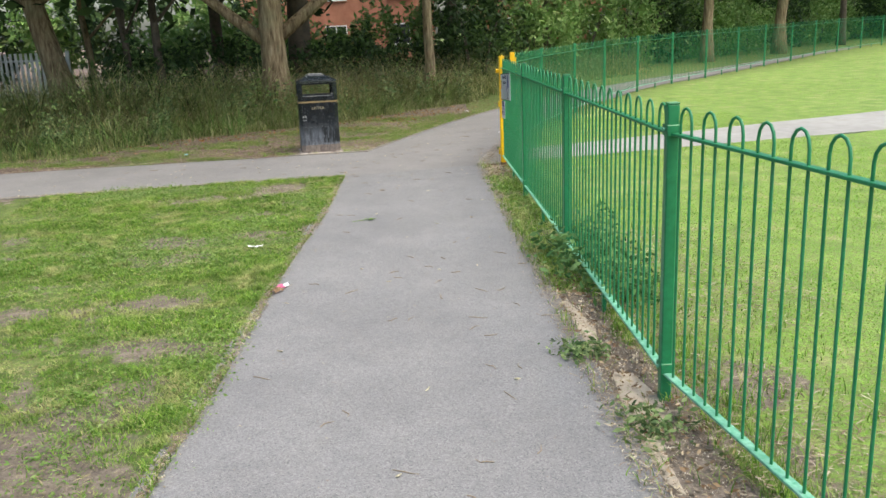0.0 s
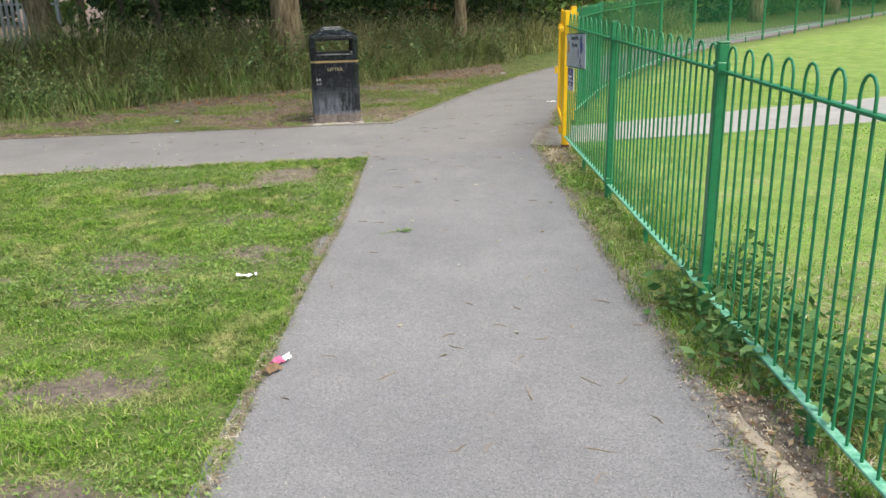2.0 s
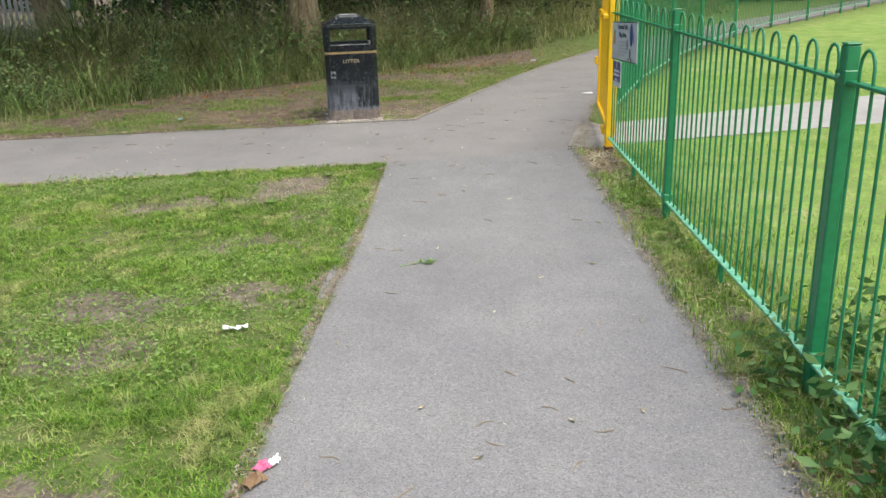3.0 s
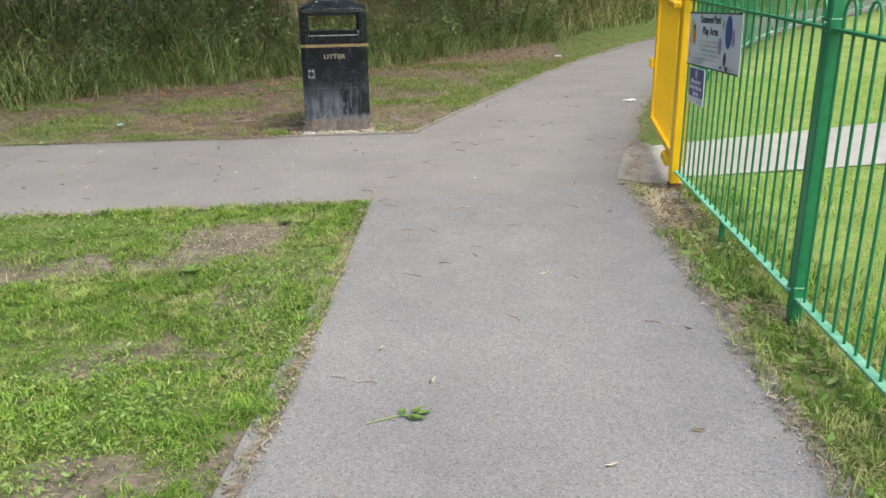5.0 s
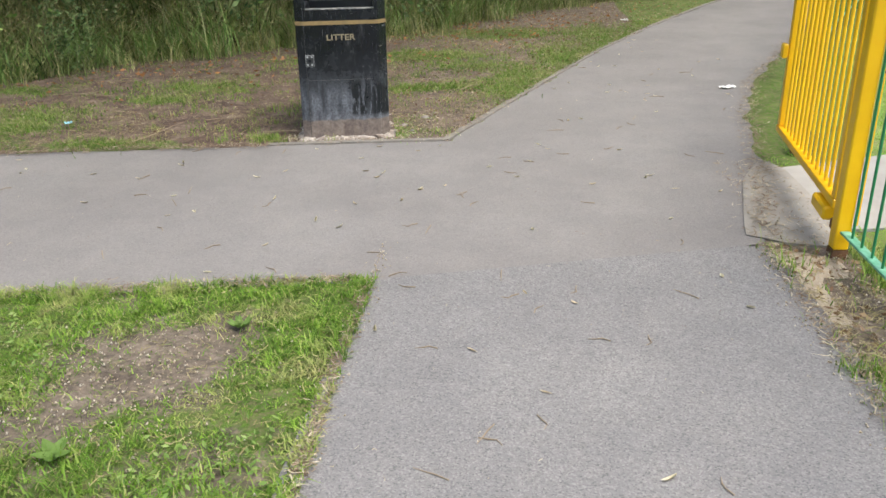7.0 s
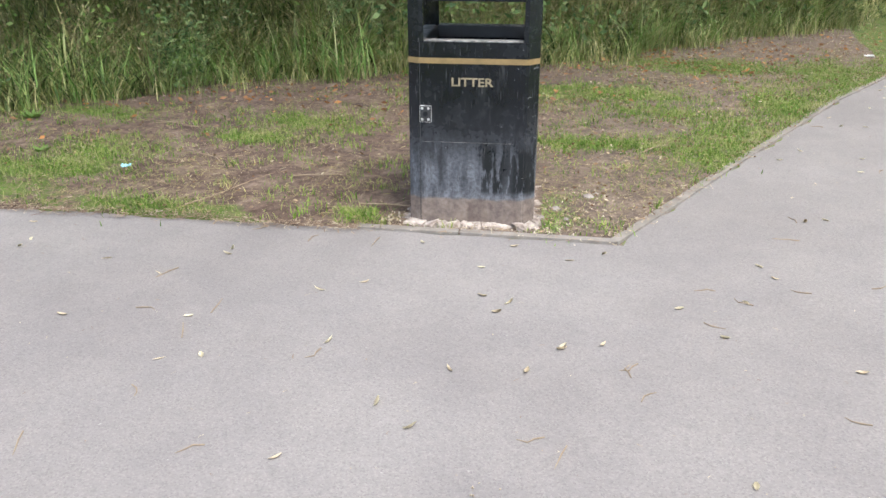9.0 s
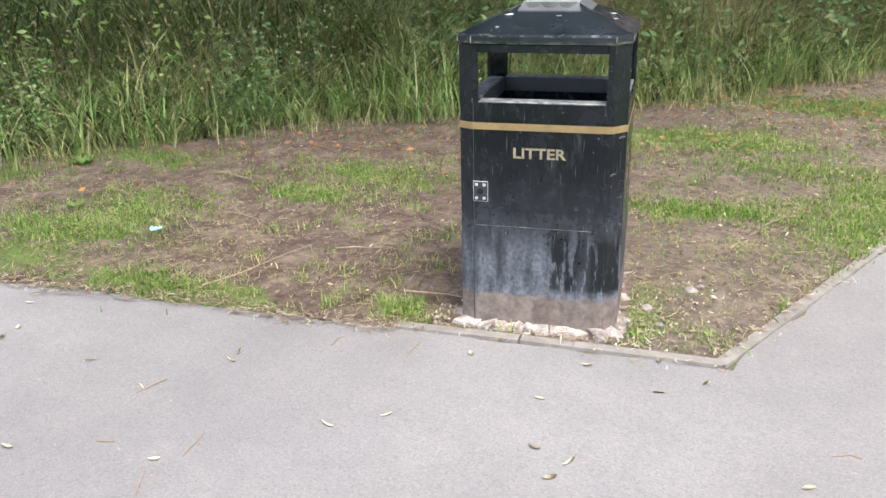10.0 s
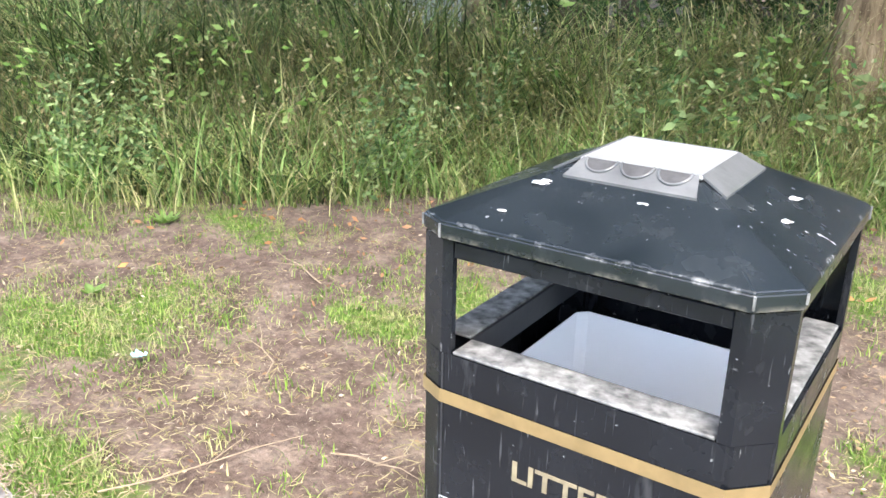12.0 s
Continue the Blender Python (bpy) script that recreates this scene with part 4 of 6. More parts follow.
    # stubber plate on top, folded metal: pale top for sky glare, slopes coloured darker
    for k in range(4):
        bm = bmesh.new()
        q = pose(0, 0, 0, 0, 0, 90 * k)
        for x0, x1, za, zb in ((-0.108, 0.108, 1.134, 1.156),):
            vs = [bm.verts.new(q @ Vector(v)) for v in ((x0, -0.142, za), (x1, -0.142, za), (x1 * 0.88, -0.098, zb + 0.001), (x0 * 0.88, -0.098, zb + 0.001))]
            ws = [bm.verts.new(v.co + Vector((0, 0, 0.004))) for v in vs]
            bm.faces.new(ws)
            bm.faces.new(vs[::-1])
            for i in range(4):
                j = (i + 1) % 4
                bm.faces.new((vs[i], vs[j], ws[j], ws[i]))
        bmesh.ops.recalc_face_normals(bm, faces=bm.faces)
        part("stubber_flange", bm, SHADED_ZINC, lid, "folded zinc flange with slope shade in its colour")
    part("stubber_plate", boxed(-0.1, 0.1, -0.1, 0.1, 1.1535, 1.160, bevel=0.002), METAL_GREY, lid, "bright metal stubbing plate")
    # three half-round scoops on the front flange: flat discs painted as shaded hollows, each with a raised rim
    down = Vector((0, -0.044, -0.0225)).normalized()
    out = Vector((0, -0.0225, 0.044)).normalized()
    for sx in (-0.060, 0.0, 0.060):
        o = Vector((sx, -0.100, 1.1605)) + out * 0.0012
        arc = [(0.026 * math.cos(math.pi * k / 10), 0.030 * math.sin(math.pi * k / 10)) for k in range(11)]
        bm = bmesh.new()
        up = [bm.verts.new(o + Vector((1, 0, 0)) * a + down * b) for a, b in arc]
        dn = [bm.verts.new(v.co - out * 0.003) for v in up]
        bm.faces.new(up[::-1])
        for i in range(11):
            j = (i + 1) % 11
            bm.faces.new((dn[i], dn[j], up[j], up[i]))
        bmesh.ops.recalc_face_normals(bm, faces=bm.faces)
        scoop = part("stub_scoop", bm, SCOOP_SHADE, lid, "half-round stub scoop, its hollow's shade painted dark")
        bm = bmesh.new()
        tube(bm, [o + Vector((1, 0, 0)) * a + down * b for a, b in arc], [0.0022] * 11, 6)
        part("scoop_rim", bm, SHADED_ZINC, scoop, "raised zinc rim")
    # paint rubbed off the folds of the rim
    for k, (x, y) in enumerate(ro):
        dx = (x / abs(x)) * 0.0006
        part("worn_fold", boxed(x - 0.0016 + dx, x + 0.0016 + dx, y - 0.0016, y + 0.0016, head + 0.004 + 0.004 * (k % 3), head + 0.027), BIN_WORN, lid, "paint rubbed off a fold")
    # dried droppings
    for x, y, r in ((-0.135, -0.165, 0.011), (-0.128, -0.158, 0.007), (0.215, -0.06, 0.010), (0.20, 0.05, 0.012), (-0.16, -0.24, 0.006), (0.13, 0.20, 0.008)):
        f = max(abs(x), abs(y))
        z = head + 0.031 + (0.285 - f) / 0.185 * (1.152 - head - 0.031) + 0.0015
        bm = bmesh.new()
        bmesh.ops.create_icosphere(bm, subdivisions=2, radius=r)
        for v in bm.verts:
            w_ = 1 + 0.3 * math.sin(5 * math.atan2(v.co.y, v.co.x) + x * 90)
            v.co = Vector((x + v.co.x * w_ * 1.3, y + v.co.y * w_, z + v.co.z * 0.12))
        part("dropping", bm, LITTER_WHITE, lid, "dried white bird dropping", True)
    # pale sheet added under the lid; it bounces light onto the liner
    part("bounce_sheet", boxed(-0.24, 0.24, -0.245, 0.245, head - 0.0035, head + 0.002, bevel=0.001), LID_BOUNCE, lid, "pale sheet added under the lid to brighten the liner")
    # white liner inside
    bm = bmesh.new()
    lo, hi = ring_wall(bm, [(x, y - 0.02) for x, y in octagon(0.40, 0.39, 0.02)], 0.30, 0.765)
    li, hi2 = ring_wall(bm, [(x, y - 0.02) for x, y in octagon(0.394, 0.384, 0.018)], 0.302, 0.765)
    for i in range(8):
        j = (i + 1) % 8
        bm.faces.new((hi[i], hi[j], hi2[j], hi2[i]))
    bm.faces.new(lo)
    bmesh.ops.recalc_face_normals(bm, faces=bm.faces)
    part("liner", bm, BIN_LINER, b, "pale grey inner liner")
    # crumbling mortar bed
    bm = bmesh.new()
    rng = random.Random(8)
    n = 130
    ring = []
    for k in range(n):
        a = 2 * math.pi * k / n
        ca, sa = math.cos(a), math.sin(a)
        f = 1 / max(abs(ca), abs(sa))
        ring.append((0.318 * f * ca + rng.uniform(-0.03, 0.025), 0.335 * f * sa + rng.uniform(-0.03, 0.02)))
    lo = [bm.verts.new((x, y, -0.04)) for x, y in ring]
    hi = [bm.verts.new((x * rng.uniform(0.91, 0.98), y * rng.uniform(0.91, 0.98), 0.008 + rng.uniform(-0.016, 0.014))) for x, y in ring]
    cen = [bm.verts.new((x * 0.8, y * 0.8, 0.020 + rng.uniform(-0.006, 0.008))) for x, y in ring]
    for i in range(n):
        j = (i + 1) % n
        bm.faces.new((lo[i], lo[j], hi[j], hi[i]))
        bm.faces.new((hi[i], hi[j], cen[j], cen[i]))
    bm.faces.new(cen)
    bmesh.ops.recalc_face_normals(bm, faces=bm.faces)
    bed = part("mortar_bed", bm, PLINTH)
    bed.matrix_basis = pose(-1.326, 13.112, 0.0, 0, 0, 9.5)
    tagged(bed, "crumbling pale mortar bed under the litter bin", "mortar bed", kind="structure")


build_fence()
build_gate()
build_signs()
build_bin()


# ---- woods ----
def leaf_cloud(centres, spread, size, rng, flat=0.5):
    """Small pointed leaves scattered round clump centres; returns corners and quads."""
    n = len(centres)
    c = centres + rng.normal(0, 1, (n, 3)) * spread
    a = rng.uniform(0, 2 * np.pi, n)
    tilt = rng.normal(0, flat, n)
    u = np.stack([np.cos(a) * np.cos(tilt), np.sin(a) * np.cos(tilt), np.sin(tilt)], 1)
    w = np.cross(u, rng.normal(0, 1, (n, 3)))
    w /= np.linalg.norm(w, axis=1)[:, None] + 1e-9
    s = size * rng.uniform(0.6, 1.35, n)[:, None]
    v = np.stack([c - u * s, c + w * s * 0.42, c + u * s, c - w * s * 0.42], 1).reshape(-1, 3)
    f = np.arange(n * 4).reshape(n, 4)
    return v, f


def build_tree(x, y, r, height, lean, seed, label, bark, leaves=2600, limbs=7, crown_low=3.4, spread=2.6, fork=None):
    rng = np.random.RandomState(seed)
    z0 = float(rise(x, y))
    t = new("tree")
    tagged(t, label, "tree", "woodland trees")
    t.location = (x, y, z0)
    bm = bmesh.new()
    pts, rad = [], []
    for k in range(9):
        h = height * 0.62 * (k / 8) ** 1.25
        pts.append((lean[0] * h + rng.normal(0, 0.02) * (k > 1), lean[1] * h + rng.normal(0, 0.02) * (k > 1), h - 0.15 * (k == 0)))
        rad.append(r * (1.45 if k == 0 else 1.18 if k == 1 else 1.0 - 0.06 * k))
    tube(bm, pts, rad, 14)
    part("trunk", bm, bark, t, "", True)
    tips = []
    for k in range(limbs):
        a = 2 * math.pi * (k / limbs) + rng.uniform(-0.4, 0.4)
        i = 4 + int(k % 4)
        base = Vector(pts[i])
        rr = rad[i] * 0.5
        out = spread * rng.uniform(0.6, 1.1)
        if fork and k < len(fork):
            base = Vector((lean[0] * fork[k][0], lean[1] * fork[k][0], fork[k][0]))
            a, rr = fork[k][1], fork[k][2]
        d = Vector((math.cos(a), math.sin(a), 0))
        up = height * rng.uniform(0.22, 0.42)
        line = [base, base + d * out * 0.35 + Vector((0, 0, up * 0.42)), base + d * out * 0.75 + Vector((0, 0, up * 0.8)), base + d * out + Vector((0, 0, up))]
        bm = bmesh.new()
        tube(bm, line, [rr, rr * 0.75, rr * 0.5, rr * 0.18], 8)
        part("limb", bm, bark, t, "", True)
        tips += [np.array(line[2]), np.array(line[3]), np.array(line[3]) + (0, 0, 0.8)]
    tips.append(np.array(pts[-1]) + (0, 0, 1.0))
    tips = np.array(tips)
    clump = tips[rng.randint(0, len(tips), leaves // 12)] + rng.normal(0, 1, (leaves // 12, 3)) * (spread * 0.36, spread * 0.36, height * 0.10)
    clump[:, 2] = np.maximum(clump[:, 2], crown_low + rng.uniform(0, 1.2, len(clump)))
    v, f = leaf_cloud(np.repeat(clump, 12, 0), 0.32, 0.21, rng)
    ob = mesh_np("crown", v, f, LEAF_SHADED)
    ob.parent = t
    return t


def build_trees():
    build_tree(-2.76, 18.65, 0.31, 10, (-0.015, 0.0), 11, "broad pale-barked tree with a low fork", BARK, 9500, 10, 4.4, 5.6, fork=[(1.62, 0.35, 0.15), (1.5, 2.9, 0.14)])
    build_tree(-7.78, 20.3, 0.31, 10, (-0.22, 0.0), 12, "leaning brown tree at the wood's edge", BARK, 17000, 8, 3.8, 6.5)
    build_tree(-7.55, 21.2, 0.10, 7, (-0.03, 0.0), 13, "thin pale tree in the undergrowth", BARK, 1500, 5, 2.6, 1.8)
    build_tree(-6.0, 19.6, 0.09, 7, (-0.10, 0.0), 14, "thin leaning tree in the undergrowth", BARK_DARK, 1500, 5, 2.7, 1.8)
    build_tree(-5.45, 19.7, 0.11, 8, (-0.03, 0.0), 15, "thin dark tree in the undergrowth", BARK_DARK, 1800, 5, 2.7, 2.0)
    build_tree(-2.9, 24.0, 0.36, 11, (0.01, 0.0), 16, "dark trunked tree deeper in the wood", BARK_DARK, 3600, 7, 3.4, 3.2)
    build_tree(0.55, 20.9, 0.14, 9, (-0.005, 0.0), 17, "slender grey-brown tree beside the path", BARK, 2000, 7, 5.4, 2.8)
    build_tree(4.8, 30.0, 0.16, 9, (0.0, 0.0), 18, "dark slender tree behind the hedge", BARK_DARK, 2400, 6, 2.8, 2.4)
    build_tree(11.4, 32.9, 0.22, 12, (0.0, 0.0), 19, "pale trunked tree beyond the far fence", BARK, 3600, 7, 3.0, 3.6)
    build_tree(15.9, 36.9, 0.26, 12, (0.02, 0.0), 20, "pale trunked tree beyond the far fence", BARK, 3600, 7, 3.0, 3.6)
    build_tree(21.3, 42.3, 0.18, 11, (0.0, 0.0), 21, "dark slender tree beyond the far fence", BARK_DARK, 3000, 7, 3.0, 3.4)
    for k, (x, y) in enumerate([(-13, 22), (-11, 27), (-16, 27), (-6, 28), (1.5, 29), (8.5, 36), (28, 47), (-20, 21), (26, 52), (13, 45), (4, 40), (34, 50), (-12.5, 18.5), (40, 46)]):
        build_tree(x, y, 0.22, 10 + k % 3, (0.02 * (k % 3 - 1), 0), 40 + k, "dark tree deep in the wood", BARK_DARK, 7600, 8, 1.9 if k % 2 else 2.6, 3.6)


def bush(name, x, y, w, d, h, n, size, material, seed, label, category="bush"):
    """Stems and a ragged heap of leaves."""
    rng = np.random.RandomState(seed)
    z0 = float(rise(x, y))
    b = new(name)
    tagged(b, label, category, "undergrowth bushes")
    b.location = (x, y, z0)
    for k in range(4):
        bm = bmesh.new()
        a = rng.uniform(0, 6.28)
        tip = (math.cos(a) * w * 0.3, math.sin(a) * d * 0.3, h * 0.75)
        tube(bm, [(tip[0] * 0.2, tip[1] * 0.2, -0.1), (tip[0] * 0.5, tip[1] * 0.5, h * 0.4), tip], [0.03, 0.022, 0.008], 5)
        part("stem", bm, BARK_DARK, b)
    m = n // 14
    c = rng.normal(0, 1, (m, 3))
    c /= np.linalg.norm(c, axis=1)[:, None]
    c *= rng.uniform(0.45, 1.05, m)[:, None] ** 0.6
    c = c * (w / 2, d / 2, h / 2) * (1 + 0.22 * np.sin(c[:, :1] * 7 + seed)) + (0, 0, h / 2)
    c[:, 2] = np.maximum(c[:, 2], 0.05)
    v, f = leaf_cloud(np.repeat(c, 14, 0), 0.16, size, rng, 0.7)
    ob = mesh_np("foliage", v, f, material)
    ob.parent = b
    return b


def build_bushes():
    rng = random.Random(4)
    k = 0
    # undergrowth in shade-dark leaves behind the tall grass, then a lit-coloured hedge behind that
    for x in np.arange(-24, 2.5, 1.5):
        if -9.6 < x < -6.9:
            continue
        y = float(np.interp(x, [a for a, _ in WOOD_EDGE], [b for _, b in WOOD_EDGE])) + 6.5 + rng.uniform(-0.5, 0.6)
        bush("bush", x, y, 2.4, 1.7, rng.uniform(1.3, 1.9), 1500, 0.085, LEAF_SHADED, 100 + k, "leafy bush with the wood's shade in its dark leaves")
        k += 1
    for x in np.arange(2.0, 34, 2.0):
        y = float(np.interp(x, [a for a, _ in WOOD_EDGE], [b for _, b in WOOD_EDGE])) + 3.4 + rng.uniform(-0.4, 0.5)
        bush("bush", x, y, 2.9, 2.2, rng.uniform(2.2, 3.4), 2200, 0.10, LEAF_SHADED if k % 4 == 0 else LEAF_LIGHT, 100 + k, "tall bush beyond the far path")
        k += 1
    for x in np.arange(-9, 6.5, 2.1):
        bush("bush", x, 31.5 + rng.uniform(-1, 1), 3.0, 2.2, rng.uniform(2.2, 3.0) * (0.78 if -3.6 < x < -1.0 else 1.0), 1800, 0.12, LEAF_LIGHT, 100 + k, "leafy bush with backlight painted into its pale leaves")
        k += 1
    for x in np.arange(-40, 44, 3.6):
        if -6 < x < 13:
            continue
        y = 46 + 0.25 * abs(x) if x < 8 else 47 + 0.3 * x
        bush("bush", x, y - (5 if x < -12 else 0), 5.0, 3.2, rng.uniform(3.4, 5.2), 2400, 0.2, LEAF_SHADED if k % 2 else LEAF_LIGHT, 100 + k, "tall dark hedge mass in the distance")
        k += 1


def ribbons(xy, height, width, rng, lean=0.35, segs=3, z=None, droop=0.5):
    """Grass blades: bent tapering ribbons; returns corners and triangles or quads as triangles."""
    n = len(xy)
    a = rng.uniform(0, 2 * np.pi, n)
    d = np.stack([np.cos(a), np.sin(a)], 1)
    s = np.stack([-np.sin(a), np.cos(a)], 1)
    k = rng.uniform(0.2, 1.0, n) * lean
    zz = rise(xy[:, 0], xy[:, 1]) if z is None else z
    rows = []
    for i in range(segs + 1):
        t = i / segs
        out = (k * height * (t ** 1.8))[:, None]
        p = xy + d * out
        h = height * (t - droop * k * t ** 3 * 0.5)
        wd = (width * (1 - t ** 1.5) * 0.5)[:, None]
        if i < segs:
            rows.append(np.concatenate([p - s * wd, (zz + h)[:, None]], 1))
            rows.append(np.concatenate([p + s * wd, (zz + h)[:, None]], 1))
        else:
            rows.append(np.concatenate([p, (zz + h)[:, None]], 1))
    per = 2 * segs + 1
    v = np.stack(rows, 1).reshape(-1, 3)
    tri = []
    for i in range(segs - 1):
        b = 2 * i
        tri += [(b, b + 1, b + 3), (b, b + 3, b + 2)]
    b = 2 * (segs - 1)
    tri.append((b, b + 1, b + 2))
    tri = np.array(tri)
    f = (np.arange(n)[:, None, None] * per + tri[None]).reshape(-1, 3)
    return v, f


def scatter(n, x0, x1, y0, y1, rng):
    return np.stack([rng.uniform(x0, x1, n), rng.uniform(y0, y1, n)], 1)


def wood_depth(p):
    """How far a place lies behind the front of the tall grass."""
    a = np.array(WOOD_EDGE)
    return (p[:, 1] - np.interp(p[:, 0], a[:, 0], a[:, 1])) * 0.8 + 0.25 * lumps(p[:, 0] * 1.2, p[:, 1] * 1.2)


def grow(name, p, height, width, material, label, rng, lean=0.35, segs=3, category="grass"):
    v, f = ribbons(p, height, width, rng, lean, segs)
    return tagged(mesh_np(name, v, f, material), label, category, kind="stuff")


def tufts(n, per, x0, x1, y0, y1, spread, rng):
    """Blades gathered in small tufts; returns places and each blade's tuft value, 0 to 1."""
    c = scatter(n, x0, x1, y0, y1, rng)
    val = np.repeat(rng.uniform(0, 1, n), per)
    return np.repeat(c, per, 0) + rng.normal(0, spread, (n * per, 2)), val


def bare(p, rng, shift, gain, most, noise_amount=0.1):
    return rng.uniform(0, 1, len(p)) < np.clip((wear(p[:, 0], p[:, 1]) + rng.normal(0, noise_amount, len(p)) - shift) * gain, 0, most)


def under_bin(p):
    q = (p - (-1.326, 13.112)) @ np.array([[math.cos(0.166), -math.sin(0.166)], [math.sin(0.166), math.cos(0.166)]])
    return (np.abs(q[:, 0]) < 0.33) & (np.abs(q[:, 1]) < 0.33)


def chips(name, p, short, long, width, material, label, rng, lift):
    """Thin straight straws lying on the ground."""
    n = len(p)
    a = rng.uniform(0, 2 * np.pi, n)
    L = (short + (long - short) * rng.uniform(0, 1, n) ** 2)[:, None] / 2
    d = np.stack([np.cos(a), np.sin(a), rng.normal(0, 0.12, n)], 1)
    s = np.stack([-np.sin(a), np.cos(a), rng.normal(0, 0.3, n)], 1) * (width * rng.uniform(0.4, 1.0, n))[:, None] / 2
    c = np.concatenate([p, (rise(p[:, 0], p[:, 1]) + lift * rng.uniform(0.7, 1.3, n))[:, None]], 1)
    bend = c + s * 6 * rng.uniform(-1, 1, n)[:, None]
    v = np.stack([c - d * L - s, bend - s, c + d * L, bend + s, c - d * L + s], 1).reshape(-1, 3)
    i = np.arange(n)[:, None] * 5
    f = np.concatenate([i + np.array([[0, 1, 3]]), i + np.array([[0, 3, 4]]), i + np.array([[1, 2, 3]])])
    return tagged(mesh_np(name, v, f, material), label, "straw", kind="stuff")


def build_grass():
    rng = np.random.RandomState(21)
    # lawn beside the footpath: dense near the path, thinner away from it
    a, av = tufts(30000, 14, -4.2, -0.7, 1.6, 10.8, 0.02, rng)
    b, bv = tufts(9500, 7, -10.5, -2.6, 2.0, 10.6, 0.04, rng)
    p, val = np.concatenate([a, b]), np.concatenate([av, bv])
    keep = rng.uniform(0, 1, len(p)) < np.clip((p[:, 0] + 4.4) / 1.4, np.clip((p[:, 0] + 10.5) / 6, 0, 0.45), 1)
    keep &= ~paved(p[:, 0], p[:, 1], -0.025) & (p[:, 1] < cross_low(p[:, 0]) + 0.03) & ~bare(p, rng, 0.42, 2.6, 0.93, 0.08)
    p, val = p[keep], val[keep]
    edge = np.exp(-np.abs(p[:, 0] - left_edge(p[:, 1])) / 0.2) + 0.5 * np.exp(-np.abs(p[:, 1] - cross_low(p[:, 0])) / 0.15)
    h = (0.012 + 0.034 * val ** 1.6) * rng.uniform(0.6, 1.2, len(p)) * np.exp(0.4 * lumps(p[:, 0] * 1.5, p[:, 1] * 1.5) + 0.75 * lumps(p[:, 0] * 4 + 2, p[:, 1] * 4) + 0.5 * lumps(p[:, 0] * 9, p[:, 1] * 9 + 3)) * (1 + 0.3 * edge) * (1 + 0.15 * np.clip((p[:, 1] - 7.5) / 2, 0, 1))
    h = 0.06 * np.tanh(h / 0.06)
    grow("lawn_grass", p, h, rng.uniform(0.0028, 0.0068, len(p)), BLADE, "short patchy green lawn grass", rng, 1.9, 2)
    # dead grass and clippings on the lawn
    p = scatter(9000, -4.0, -0.75, 1.8, 10.6, rng)
    p = p[~paved(p[:, 0], p[:, 1], 0.0) & (wear(p[:, 0], p[:, 1]) > 0.2)]
    chips("dead_lawn_grass", p, 0.02, 0.07, 0.004, STRAW, "dead straw among the lawn grass", rng, 0.02)
    # strip under the fence
    p, val = tufts(2600, 12, 0.96, 1.55, 1.8, 11.2, 0.03, rng)
    keep = ~bare(p, rng, 0.28, 2.4, 0.97) & ~inner(p[:, 0], p[:, 1]) & ~((p[:, 0] > 0.98) & (p[:, 1] > 10.98))
    p, val = p[keep], val[keep]
    grow("fence_strip_grass", p, (0.02 + 0.09 * val ** 2) * rng.uniform(0.6, 1.2, len(p)), rng.uniform(0.003, 0.007, len(p)), BLADE, "rough grass growing along the fence foot", rng, 1.3, 3)
    p = np.concatenate([scatter(2200, 0.93, 1.3, 2.0, 11.1, rng), np.stack([rng.normal(0.975, 0.035, 4200), rng.uniform(2.0, 11.0, 4200)], 1)])
    y = rng.uniform(2.0, 10.5, 3600)
    p = np.concatenate([p, np.stack([left_edge(y) + rng.normal(0.0, 0.016, 3600) + 0.015 * lumps(y * 3, y), y], 1)])
    chips("cut_hay", p, 0.01, 0.065, 0.0052, VERGE_STRAW, "dry hay and leaf scraps along the path edges", rng, 0.016)
    # play lawn
    p = np.concatenate([scatter(90000, 1.3, 6.0, 2.5, 16, rng), scatter(24000, 6.0, 14.0, 8, 22, rng)])
    p = p[~inner(p[:, 0], p[:, 1]) & (p[:, 0] > along(FAR_POSTS, np.maximum(p[:, 1], 12.42)) - np.where(p[:, 1] < 12.42, 0.25, 0.1)) & ~paved(p[:, 0], p[:, 1])]
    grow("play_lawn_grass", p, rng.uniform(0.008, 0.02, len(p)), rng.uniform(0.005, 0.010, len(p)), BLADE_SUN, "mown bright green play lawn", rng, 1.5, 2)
    # longer grass and dead stems along both sides of the fence's foot
    p, val = tufts(1500, 14, 1.25, 2.6, 1.5, 10.9, 0.035, rng)
    keep = rng.uniform(0, 1, len(p)) < np.exp(-np.abs(p[:, 0] - 1.45) / 0.35)
    p, val = p[keep], val[keep]
    grow("fence_long_grass", p, (0.03 + 0.09 * val ** 2) * rng.uniform(0.6, 1.2, len(p)), rng.uniform(0.003, 0.007, len(p)), BLADE, "longer grass left unmown along the fence", rng, 1.3, 3)
    p = scatter(16000, 1.25, 2.9, 1.5, 7.0, rng)
    p = p[rng.uniform(0, 1, len(p)) < np.clip(1.1 - (p[:, 0] - 1.25) / 1.3 + 0.7 * lumps(p[:, 0] * 2.6, p[:, 1] * 2.6), 0, 1)]
    chips("dead_fence_grass", p, 0.02, 0.09, 0.006, VERGE_STRAW, "dead brown grass scattered behind the fence", rng, 0.022)
    # worn verge between path and wood
    a, av = tufts(6800, 12, -8.0, 1.4, 12.0, 19.5, 0.035, rng)
    b, bv = tufts(1200, 10, 0, 6, 17, 25, 0.05, rng)
    p, val = np.concatenate([a, b]), np.concatenate([av, bv])
